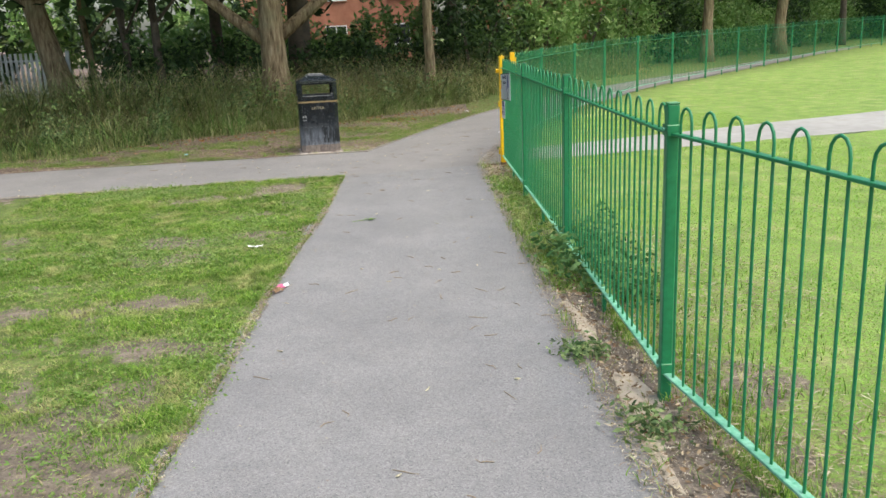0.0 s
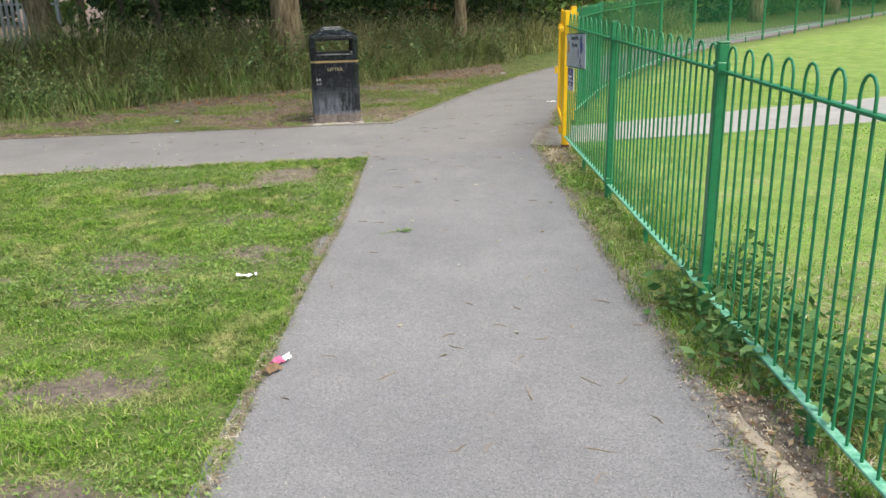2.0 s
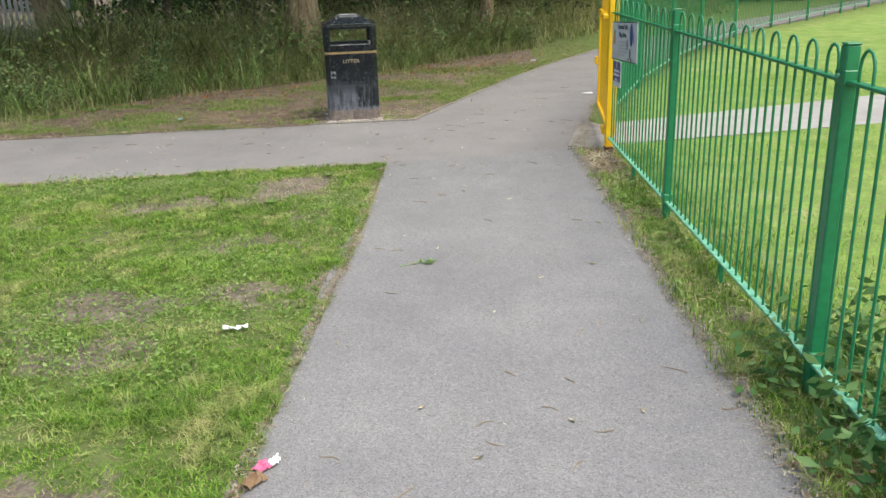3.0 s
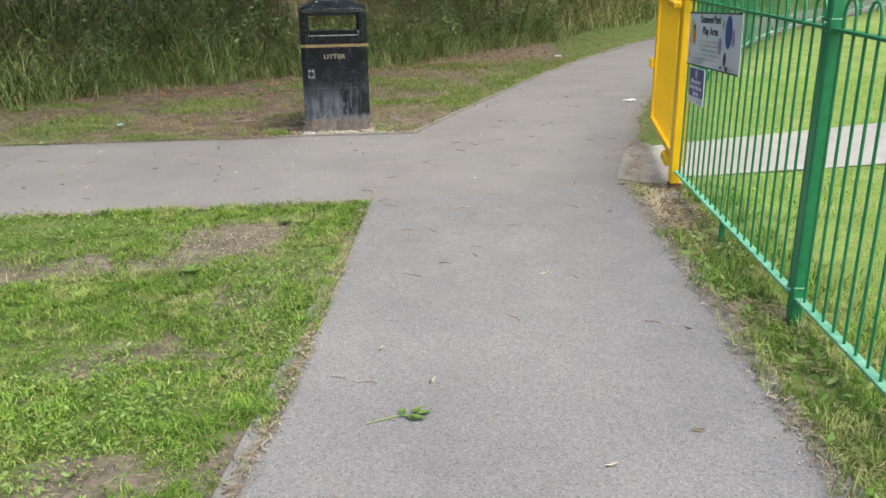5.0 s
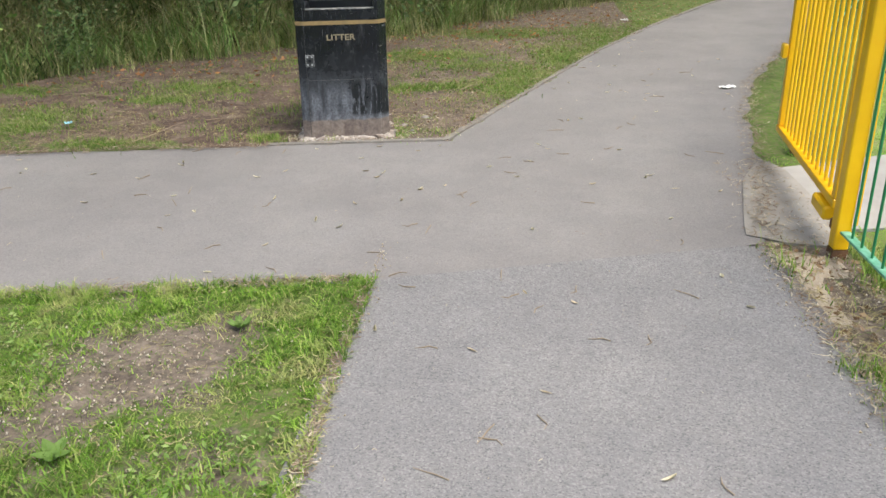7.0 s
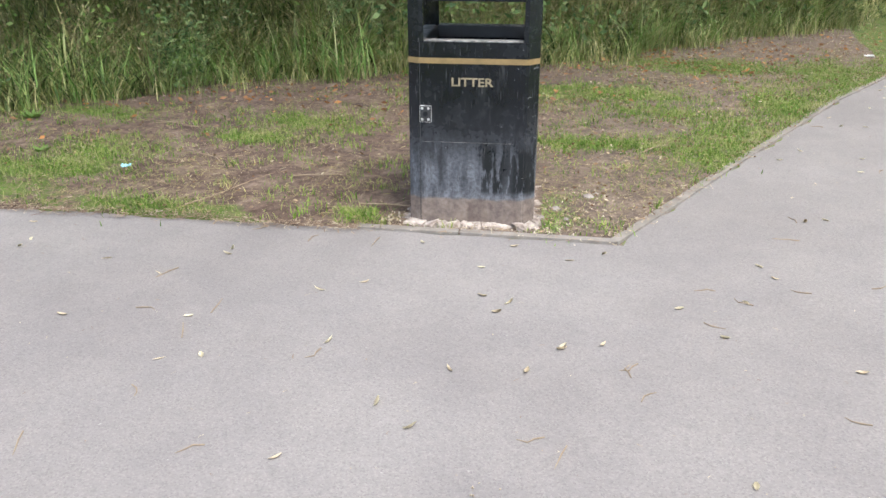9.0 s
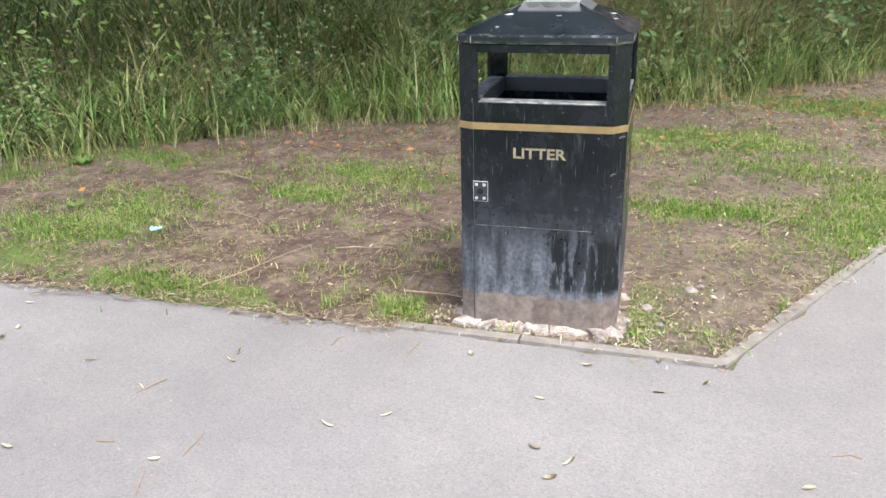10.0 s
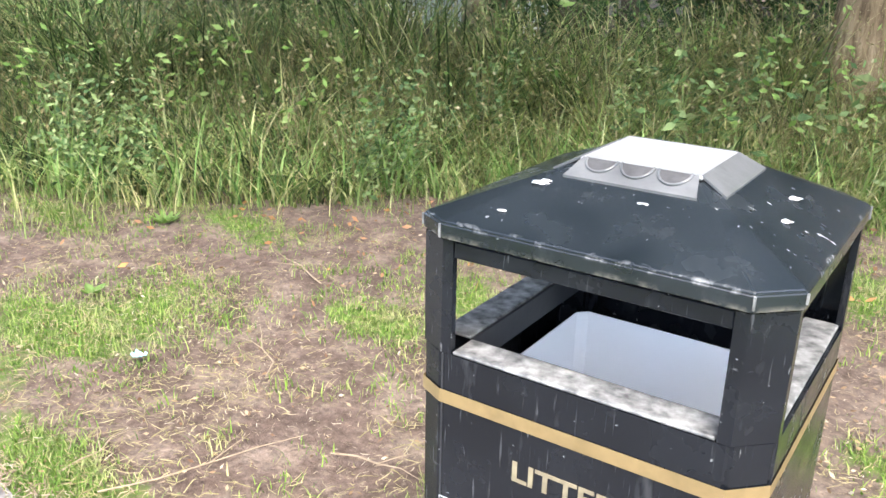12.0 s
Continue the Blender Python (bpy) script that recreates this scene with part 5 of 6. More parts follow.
    keep = (p[:, 1] > cross_high(p[:, 0]) + 0.03) & (p[:, 0] < along(KERB, p[:, 1]) - 0.04) & (wood_depth(p) < 0.4)
    keep &= ~bare(p, rng, 0.35, 3.6, 0.97, 0.06) & ~under_bin(p)
    p, val = p[keep], val[keep]
    near_kerb = np.exp(-np.abs(p[:, 0] - along(KERB, p[:, 1])) / 0.25)
    front = np.clip(wood_depth(p) + 0.8, 0, 1.3)
    grow("verge_grass", p, (0.014 + 0.032 * val ** 2) * rng.uniform(0.6, 1.2, len(p)) * (1 + 1.5 * front + 0.4 * near_kerb), rng.uniform(0.003, 0.0065, len(p)), BLADE_DRY, "worn green and straw verge grass", rng, 1.3, 2)
    p = scatter(80000, -6, 2.0, 12.2, 19, rng)
    p = p[rng.uniform(0, 1, len(p)) < np.clip(0.30 + 0.8 * lumps(p[:, 0] * 2.3, p[:, 1] * 2.3 + 7) + 0.5 * lumps(p[:, 0] * 5.2, p[:, 1] * 5.2), 0.06, 1)]
    p = p[(p[:, 1] > cross_high(p[:, 0]) + 0.05) & (p[:, 0] < along(KERB, p[:, 1]) - 0.06) & (wood_depth(p) < 0.3) & ~under_bin(p)]
    chips("verge_straw", p, 0.012, 0.055, 0.0034, VERGE_STRAW, "straw and twigs scattered over the worn verge", rng, 0.016)
    # hay and soil crumbs blown against the edges of the crossing path
    x = np.concatenate([rng.uniform(-7.0, -1.75, 3600), rng.uniform(-1.8, -0.6, 160)])
    q = np.stack([x, cross_high(x) + rng.normal(0.015, 0.035, len(x)) + 0.03 * lumps(x * 3, x)], 1)
    x = rng.uniform(-6.0, -0.85, 3600)
    q = np.concatenate([q, np.stack([x, cross_low(x) + rng.normal(0.0, 0.03, 3600)], 1)])
    y = rng.uniform(11.1, 18, 3000)
    q = np.concatenate([q, np.stack([along(SIDE, y) + rng.normal(0, 0.05, 3000), y], 1)])
    y = rng.uniform(12.8, 18, 900)
    q = np.concatenate([q, np.stack([along(KERB, y) + rng.normal(-0.06, 0.04, 900), y], 1), scatter(500, 1.0, 1.36, 11.0, 12.3, rng)])
    chips("edge_hay", q, 0.012, 0.06, 0.006, VERGE_STRAW, "dry hay and leaf scraps along the crossing path", rng, 0.015)
    # small dry scraps scattered over the asphalt
    q = np.concatenate([scatter(2600, -5.5, 1.9, 9.5, 17.5, rng), scatter(700, -0.9, 1.0, 2.5, 9.5, rng)])
    q = q[paved(q[:, 0], q[:, 1], -0.04) & (rng.uniform(0, 1, len(q)) < 0.55 + 0.6 * lumps(q[:, 0] * 1.8, q[:, 1] * 1.8))]
    chips("path_scraps", q, 0.006, 0.03, 0.0032, VERGE_STRAW, "small dry scraps blown over the asphalt", rng, 0.004)
    # moss on the bare earth beside the bin
    q = np.concatenate([rng.normal((-0.93, 13.2), (0.07, 0.16), (2600, 2)), rng.normal((-0.8, 13.35), (0.06, 0.06), (700, 2))])
    q = q[~under_bin(q) & (q[:, 0] < along(KERB, q[:, 1]) - 0.05)]
    grow("moss", q, rng.uniform(0.008, 0.022, len(q)), rng.uniform(0.004, 0.008, len(q)), WEED_LIGHT, "yellow-green moss on bare earth beside the litter bin", rng, 1.5, 2, "moss")
    # straw matted in patches
    p, val = tufts(640, 55, -6.5, 1.2, 12.3, 19.0, 0.11, rng)
    p = p[(p[:, 1] > cross_high(p[:, 0]) + 0.03) & (p[:, 0] < along(KERB, p[:, 1]) - 0.05) & (wood_depth(p) < 0.2) & ~under_bin(p)]
    chips("matted_straw", p, 0.02, 0.08, 0.0036, STRAW, "pale straw matted in patches on the verge", rng, 0.02)
    # fresh green patches
    near = np.concatenate([np.array([cx, cy]) + rng.normal(0, 0.8, (int(3000 * (sx * sy) ** 0.75) + 40, 2)) * (sx, sy) for cx, cy, sx, sy in GREENS])
    y = rng.uniform(14.0, 18.5, 1500)
    near = np.concatenate([near, np.stack([along(KERB, y) - np.abs(rng.normal(0.03, 0.13, 1500)) * (1.2 + lumps(y * 2, y)), y], 1)])
    p = np.repeat(near, 5, 0) + rng.normal(0, 0.02, (len(near) * 5, 2))
    p = p[(p[:, 1] > cross_high(p[:, 0]) - 0.01) & (p[:, 0] < along(KERB, p[:, 1]) - 0.02) & ~under_bin(p)]
    grow("green_patches", p, rng.uniform(0.014, 0.048, len(p)), rng.uniform(0.003, 0.0065, len(p)), VERGE_BLADE, "fresh green grass patches on the worn verge", rng, 1.3, 3)
    # separate green tufts on the bare earth
    p, val = tufts(600, 24, -5.5, 0.6, 12.3, 17.5, 0.045, rng)
    keep = (p[:, 1] > cross_high(p[:, 0]) + 0.03) & (p[:, 0] < along(KERB, p[:, 1]) - 0.05) & (wood_depth(p) < 0.3) & ~under_bin(p)
    p, val = p[keep], val[keep]
    extra = np.concatenate([np.array([cx, cy]) + rng.normal(0, sp, (n, 2)) for cx, cy, sp, n in ((-1.85, 12.78, 0.06, 90), (-1.72, 12.71, 0.04, 50), (-2.95, 12.64, 0.1, 60), (-0.62, 13.6, 0.10, 50), (-0.45, 13.85, 0.12, 110), (-0.30, 14.2, 0.12, 220), (-0.65, 12.95, 0.05, 70))])
    p, val = np.concatenate([p, extra]), np.concatenate([val, rng.uniform(0.4, 1.0, len(extra))])
    grow("verge_tufts", p, (0.022 + 0.038 * val) * rng.uniform(0.6, 1.2, len(p)), rng.uniform(0.003, 0.006, len(p)), BLADE, "separate green grass tufts on bare earth", rng, 1.1, 3)
    # tall grass at the edge of the wood
    a, av = tufts(7400, 10, -9.0, 1.5, 12.9, 22.0, 0.06, rng)
    b, bv = tufts(2400, 8, 0, 8, 18, 31, 0.1, rng)
    c, cv = tufts(1800, 8, -22, -9, 11, 20, 0.1, rng)
    p, val = np.concatenate([a, b, c]), np.concatenate([av, bv, cv])
    dep = wood_depth(p)
    keep = (dep > 0) & (dep < 3.0)
    p, dep, val = p[keep], dep[keep], val[keep]
    h = np.clip(0.18 + 0.62 * dep, 0.18, 1.15) * (0.6 + 0.55 * val) * rng.uniform(0.65, 1.25, len(p))
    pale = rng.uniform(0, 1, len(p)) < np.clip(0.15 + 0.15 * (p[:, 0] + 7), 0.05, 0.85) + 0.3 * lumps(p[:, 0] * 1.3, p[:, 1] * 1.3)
    wide = rng.uniform(0.009, 0.028, len(p))
    h = h * (1 + 0.45 * lumps(p[:, 0] * 2.2 + 4, p[:, 1] * 2.2))
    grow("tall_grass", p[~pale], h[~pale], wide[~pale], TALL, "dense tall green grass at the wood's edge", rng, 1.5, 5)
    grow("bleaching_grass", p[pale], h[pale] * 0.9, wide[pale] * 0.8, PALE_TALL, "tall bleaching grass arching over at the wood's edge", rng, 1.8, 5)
    pick = (rng.uniform(0, 1, len(p)) < 0.12 + 0.12 * lumps(p[:, 0], p[:, 1]) + np.where(p[:, 0] > -3, 0.2, 0.1)) & (dep > 0.3)
    s = p[pick]
    grow("seeding_grass", s, np.clip(0.5 + 0.45 * dep[pick], 0.4, 1.2) * rng.uniform(0.7, 1.15, len(s)), rng.uniform(0.003, 0.007, len(s)), STALK, "straw-coloured seeding grass stalks", rng, 0.9, 4)
    q, val = tufts(1500, 9, -6.5, 1.0, 13.2, 20.5, 0.05, rng)
    dq = wood_depth(q)
    keep = (dq > -0.05) & (dq < 1.1)
    q, val = q[keep], val[keep]
    grow("arching_grass", q, (0.25 + 0.42 * val) * rng.uniform(0.6, 1.2, len(q)), rng.uniform(0.008, 0.016, len(q)), ARCHING, "long pale green blades arching out of the tall grass", rng, 1.7, 5)
    q, val = tufts(1300, 10, -3.2, 2.2, 14.8, 21.5, 0.06, rng)
    dq = wood_depth(q)
    keep = (dq > -0.05) & (dq < 1.6)
    q, val, dq = q[keep], val[keep], dq[keep]
    grow("bleached_grass", q, np.clip(0.3 + 0.35 * dq, 0.25, 0.8) * (0.6 + 0.5 * val) * rng.uniform(0.6, 1.2, len(q)), rng.uniform(0.007, 0.016, len(q)), BLEACHED, "bleached straw-coloured grass beside the far path", rng, 1.3, 4)
    # small pale seed heads and yellowing leaves over the tall grass
    q = p[rng.uniform(0, 1, len(p)) < 0.34]
    dq = wood_depth(q)
    top = np.clip(0.35 + 0.5 * dq, 0.3, 1.05) * rng.uniform(0.75, 1.15, len(q))
    c = np.concatenate([q, (rise(q[:, 0], q[:, 1]) + top)[:, None]], 1)
    v, f = leaf_cloud(c, 0.03, 0.016, rng, 0.9)
    tagged(mesh_np("seed_heads", v, f, SEED), "pale seed heads and yellowing leaves over the grass", "seed heads", kind="stuff")
    # flattened straw at the foot of the tall grass
    p = scatter(52000, -8, 1.5, 13, 21, rng)
    dep = wood_depth(p)
    p = p[(dep > -0.5 + 0.5 * rng.uniform(0, 1, len(p)) ** 0.5) & (dep < 0.7)]
    grow("flattened_straw", p, rng.uniform(0.08, 0.34, len(p)), rng.uniform(0.004, 0.008, len(p)), PALE_TALL, "flattened straw along the tall grass", rng, 1.5, 3)


def weed_cloud(name, p, height, size, material, label, rng, per=10):
    """Leafy weeds: stalks are carried by leaves in whorls up each plant."""
    n = len(p)
    t = rng.uniform(0.12, 1.0, (n, per))
    z = rise(p[:, 0], p[:, 1])
    c = np.stack([p[:, :1] + rng.normal(0, 0.05, (n, per)), p[:, 1:] + rng.normal(0, 0.05, (n, per)), z[:, None] + t * height[:, None]], -1).reshape(-1, 3)
    v, f = leaf_cloud(c, 0.015, size, rng, 0.45)
    return tagged(mesh_np(name, v, f, material), label, "weeds", kind="stuff")


def build_weeds():
    rng = np.random.RandomState(33)
    p = scatter(3000, -8.5, -3.2, 13, 18.5, rng)
    dep = wood_depth(p)
    ok = (dep > 0.0) & (dep < 1.8) & (lumps(p[:, 0] * 0.8 + 3, p[:, 1] * 0.8) > -0.25)
    p = p[ok]
    weed_cloud("nettles", p, rng.uniform(0.35, 0.85, len(p)), 0.024, NETTLE, "leafy nettles among the tall grass", rng, 30)
    p = scatter(1300, -7.5, 1.5, 13.5, 21, rng)
    p = p[(wood_depth(p) > 0.25) & (wood_depth(p) < 2.2) & (lumps(p[:, 0] * 1.7 + 8, p[:, 1] * 1.7) > 0.1)]
    weed_cloud("yellowing_weeds", p, rng.uniform(0.5, 1.15, len(p)), 0.032, WEED_LIGHT, "pale yellowing leafy weeds among the tall grass", rng, 9)
    p = scatter(700, -3.4, 1.5, 15, 21, rng)
    dep = wood_depth(p)
    p = p[(dep > 0.1) & (dep < 1.6)]
    weed_cloud("nettles", p, rng.uniform(0.4, 0.9, len(p)), 0.045, NETTLE, "leafy weeds among the tall grass", rng, 12)
    # weeds at the fence foot
    p = np.concatenate([scatter(150, 1.24, 1.62, 4.9, 6.7, rng), scatter(26, 1.08, 1.26, 5.5, 6.5, rng)])
    weed_cloud("fence_weeds", p, rng.uniform(0.1, 0.36, len(p)), 0.032, FENCE_WEED, "broad-leaved weeds growing through the fence foot", rng, 9)
    p = np.concatenate([scatter(10, 1.02, 1.25, 7.4, 8.4, rng), scatter(22, 1.0, 1.25, 8.2, 9.9, rng)])
    weed_cloud("strip_weeds", p, rng.uniform(0.03, 0.09, len(p)), 0.024, WEED_LIGHT, "low pale weeds in the strip beside the fence", rng, 8)
    p = scatter(2600, 0.98, 1.3, 7.0, 10.6, rng)
    p = p[lumps(p[:, 0] * 4, p[:, 1] * 4) > -0.1]
    chips("strip_hay", p, 0.02, 0.09, 0.004, STRAW, "cut hay lying in the strip beside the fence", rng, 0.03)
    p = np.concatenate([scatter(60, 0.88, 1.06, 4.25, 4.45, rng), scatter(60, 1.0, 1.2, 3.3, 3.6, rng)])
    weed_cloud("path_tuft", p, rng.uniform(0.02, 0.07, len(p)), 0.02, NETTLE, "small green weed tuft by the path edge", rng, 6)
    # clover and plantain in the lawn
    p = scatter(9500, -3.6, -0.9, 2.0, 10.3, rng)
    ok = lumps(p[:, 0] * 2.1 + 1, p[:, 1] * 2.1) > 0.15
    p = p[ok]
    weed_cloud("lawn_weeds", p, rng.uniform(0.02, 0.045, len(p)), 0.012, WEED_LIGHT, "small broad-leaved weeds in the lawn", rng, 6)


build_trees()
build_bushes()
build_grass()
build_weeds()


# ---- beyond the wood ----
def build_house(x, y, w, d, h, label, seed):
    """A brick house with windows and a tiled roof."""
    hs = new("house")
    tagged(hs, label, "house", "houses beyond the wood")
    hs.location = (x, y, float(rise(x, y)))
    part("wall", boxed(-w / 2, w / 2, -d / 2, d / 2, -0.3, h), BRICK, hs)
    bm = bmesh.new()
    e = 0.35
    lo = [bm.verts.new(v) for v in ((-w / 2 - e, -d / 2 - e, h), (w / 2 + e, -d / 2 - e, h), (w / 2 + e, d / 2 + e, h), (-w / 2 - e, d / 2 + e, h))]
    r0, r1 = bm.verts.new((-w / 2 - e, 0, h + d * 0.42)), bm.verts.new((w / 2 + e, 0, h + d * 0.42))
    for f in ((lo[0], lo[1], r1, r0), (lo[2], lo[3], r0, r1), (lo[3], lo[0], r0), (lo[1], lo[2], r1), lo[::-1]):
        bm.faces.new(f)
    part("roof", bm, ROOF, hs, "brown tiled roof")
    for fx in (-0.32, 0.0, 0.32):
        for z in (0.9, 3.4):
            wx = fx * w
            win = part("window", boxed(wx - 0.6, wx + 0.6, -d / 2 - 0.02, -d / 2 + 0.06, z, z + 1.15), WHITE, hs, "white framed window")
            for k in (-0.29, 0.29):
                part("pane", boxed(wx + k - 0.25, wx + k + 0.25, -d / 2 - 0.03, -d / 2 - 0.021, z + 0.07, z + 1.08), GLASS_DARK, win)
            part("sill", boxed(wx - 0.68, wx + 0.68, -d / 2 - 0.1, -d / 2 - 0.021, z - 0.06, z - 0.005), WHITE, win)


def build_palisade():
    """Pale upright pales in the wood's far corner."""
    f = new("palisade_fence")
    tagged(f, "pale grey paling fence behind the undergrowth", "fence")
    f.matrix_basis = pose(-14.5, 23.6, float(rise(-12, 23)), 0, 0, -4)
    L = 5.6
    for z in (0.35, 1.35):
        part("rail", boxed(0, L, -0.02, 0.02, z, z + 0.05), METAL_GREY, f)
    first = None
    for k in range(int(L / 0.14)):
        m = Matrix.Translation((0.05 + k * 0.14, -0.03, 0))
        if first is None:
            bm = boxed(-0.035, 0.035, -0.008, 0.008, -0.05, 1.62)
            for v in bm.verts:
                if v.co.z > 1 and abs(v.co.x) > 0.03:
                    v.co.z -= 0.05
            first = part("pale", bm, WHITE, f)
            first.matrix_basis = m
        else:
            share(first, "pale", f, m)
    for k in range(3):
        part("post", boxed(k * L / 2 - 0.04, k * L / 2 + 0.04, 0.021, 0.1, -0.1, 1.6), METAL_GREY, f)


# ---- small litter ----
def curled_leaf(length, width, curl, seed):
    """A fallen leaf: two curled halves with a stalk, tips pointed."""
    bm = bmesh.new()
    n = 5
    rows = []
    for i in range(n + 1):
        t = i / n
        wd = width * 0.5 * math.sin(math.pi * min(1, 0.06 + t * 0.94)) ** 0.8
        z = curl * length * (4 * (t - 0.5) ** 2) * 0.35
        rows.append([bm.verts.new(((t - 0.5) * length, s * wd, z + abs(s) * wd * 0.5 + 0.002)) for s in (-1, 0, 1)])
    for a, b in zip(rows, rows[1:]):
        for k in range(2):
            bm.faces.new((a[k], a[k + 1], b[k + 1], b[k]))
    bmesh.ops.solidify(bm, geom=list(bm.faces), thickness=0.0008)
    return bm


def place(x, y, lift=0.0):
    return Matrix.Translation((x, y, float(rise(x, y)) + lift))


def ground_lift(x, y):
    return 0.001 if bool(paved(x, y)) else 0.014


def build_litter():
    rng = random.Random(17)
    kinds = []
    for k in range(6):
        ob = part("fallen_leaf", curled_leaf(rng.uniform(0.03, 0.055), rng.uniform(0.008, 0.02), rng.uniform(0.1, 0.5), k), LEAF_PAPER if k % 2 else LEAF_BROWN)
        tagged(ob, "pale curled fallen leaf on the asphalt" if k % 2 else "brown curled fallen leaf on the asphalt", "leaf", "fallen leaves")
        kinds.append(ob)
    spots = [(-2.48, 11.5), (-2.03, 11.62), (-1.95, 11.32), (-1.83, 11.38), (-1.52, 12.08), (-1.46, 11.59), (-1.04, 12.09), (-0.68, 11.78), (-0.77, 12.53), (-0.31, 12.19), (0.04, 14.39), (-0.7, 10.13), (-0.68, 11.76), (-0.15, 12.0)]
    while len(spots) < 120:
        x, y = rng.uniform(-5, 1.9), rng.uniform(2.2, 17)
        w = 1.0 if y > 9.5 else 0.28
        if bool(paved(x, y, -0.05)) and rng.random() < w:
            spots.append((x, y))
    for i, (x, y) in enumerate(spots):
        ob = kinds[i % 6]
        m = place(x, y, 0.001) @ pose(0, 0, 0, rng.uniform(-12, 12), rng.uniform(-8, 8), rng.uniform(0, 360))
        if i < 6:
            ob.matrix_basis = m
        else:
            copy_thing(ob, m)
    tw = []
    for k in range(4):
        bm = bmesh.new()
        L = rng.uniform(0.06, 0.12)
        tube(bm, [(-L / 2, 0, 0.003), (-L * 0.1, rng.uniform(-0.01, 0.01), 0.005), (L * 0.2, rng.uniform(-0.012, 0.012), 0.003), (L / 2, rng.uniform(-0.015, 0.015), 0.004)], [0.0022, 0.0025, 0.002, 0.001], 5)
        tw.append(tagged(part("twig", bm, WOOD), "thin brown twig lying on the asphalt", "twig", "fallen twigs"))
    n = 0
    while n < 110:
        x, y = ((-0.24, 3.75), (0.62, 4.21))[n] if n < 2 else (rng.uniform(-4, 1.6), rng.uniform(2.4, 16))
        if not bool(paved(x, y, -0.05)):
            continue
        m = place(x, y) @ pose(0, 0, 0, 0, 0, rng.uniform(0, 360))
        if n < 4:
            tw[n].matrix_basis = m
        else:
            copy_thing(tw[n % 4], m)
        n += 1
    # paper in the lawn, a crumpled wrapper at the path's edge, a scrap on the far path
    def scrap(name, w, d, h, material, label, x, y, turn, lift):
        bm = bmesh.new()
        bmesh.ops.create_grid(bm, x_segments=5, y_segments=4, size=0.5)
        r2 = random.Random(len(label))
        for v in bm.verts:
            v.co = Vector((v.co.x * w, v.co.y * d, h * r2.uniform(0.1, 1.0)))
        bmesh.ops.solidify(bm, geom=list(bm.faces), thickness=0.001)
        ob = tagged(part(name, bm, material), label, "litter")
        ob.matrix_basis = place(x, y, lift) @ pose(0, 0, 0, 0, 0, turn)
        return ob
    scrap("paper_scrap", 0.12, 0.038, 0.02, LITTER_WHITE, "crumpled white paper lying in the lawn", -1.232, 7.0, 10, 0.018)
    w = new("crumpled_wrapper")
    tagged(w, "crumpled pink and tan wrapper at the path edge", "litter")
    w.matrix_basis = place(-0.85, 5.77, 0.004) @ pose(0, 0, 0, 0, 0, 60)
    for name, c, size, mtl in (("tan_paper", (-0.045, -0.01), (0.085, 0.065), FALLEN), ("pink_foil", (0.03, 0.02), (0.06, 0.05), PINK), ("white_corner", (0.08, 0.005), (0.05, 0.03), LITTER_WHITE)):
        bm = bmesh.new()
        bmesh.ops.create_grid(bm, x_segments=6, y_segments=5, size=0.5)
        r2 = random.Random(len(name))
        for v in bm.verts:
            v.co = Vector((v.co.x * size[0] * r2.uniform(0.75, 1.15) + c[0], v.co.y * size[1] * r2.uniform(0.7, 1.2) + c[1], 0.022 * r2.random() + 0.012 * (1 - 4 * v.co.y ** 2)))
        bmesh.ops.solidify(bm, geom=list(bm.faces), thickness=0.001)
        part(name, bm, mtl, w)
    scrap("paper_scrap", 0.12, 0.08, 0.02, LITTER_WHITE, "flat white paper scrap on the path by the gate", 1.6, 14.4, 30, 0.002)
    scrap("paper_scrap", 0.09, 0.07, 0.03, LITTER_WHITE, "small white scrap on the far verge", 1.24, 18.17, 0, 0.02)
    scrap("plastic_scrap", 0.05, 0.035, 0.02, BLUE_SCRAP, "small pale blue plastic scrap on the verge", -3.37, 13.13, 20, 0.02)
    # a broad dark weed leaf and a plantain rosette in the lawn's bare patch
    for kind, x, y, n, size, mtl, label in (("plantain", -1.21, 10.12, 11, 0.06, LEAF_WEED, "green plantain rosette in the bare lawn patch"), ("dock_leaves", -1.52, 9.3, 5, 0.065, LEAF_WEED, "broad pale dock leaves in the lawn"),
                                          ("dock_leaves", -4.07, 13.28, 4, 0.07, LEAF_WEED, "small dark dock leaves on the verge"), ("dandelion", -4.75, 14.0, 9, 0.10, LEAF_WEED, "flat dandelion rosette near the tall grass")):
        p = new(kind)
        tagged(p, label, "weed")
        p.matrix_basis = place(x, y, 0.012)
        for k in range(n):
            a = 360 * k / n + rng.uniform(-14, 14)
            ob = part("leaf", curled_leaf(size * rng.uniform(0.8, 1.2), size * (0.32 if kind != "dock_leaves" else 0.6), 0.5, k), mtl, p)
            ob.matrix_basis = pose(0, 0, 0, 0, 0, a) @ pose(size * 0.5, 0, 0.006, 0, rng.uniform(-35, -12), 0)
    # long twigs on the verge
    for k, (x, y, L, a) in enumerate(((-2.6, 12.95, 0.62, 75), (-2.25, 13.3, 0.3, 20), (-3.1, 13.5, 0.45, 150), (-1.7, 12.95, 0.34, 8), (-2.9, 12.75, 0.25, 100), (-0.5, 14.4, 0.35, 60), (-3.7, 14.1, 0.5, 170))):
        bm = bmesh.new()
        r2 = random.Random(k)
        pts = [((t - 0.5) * L, r2.uniform(-0.02, 0.02), 0.004 + 0.006 * r2.random()) for t in (0, 0.25, 0.5, 0.75, 1)]
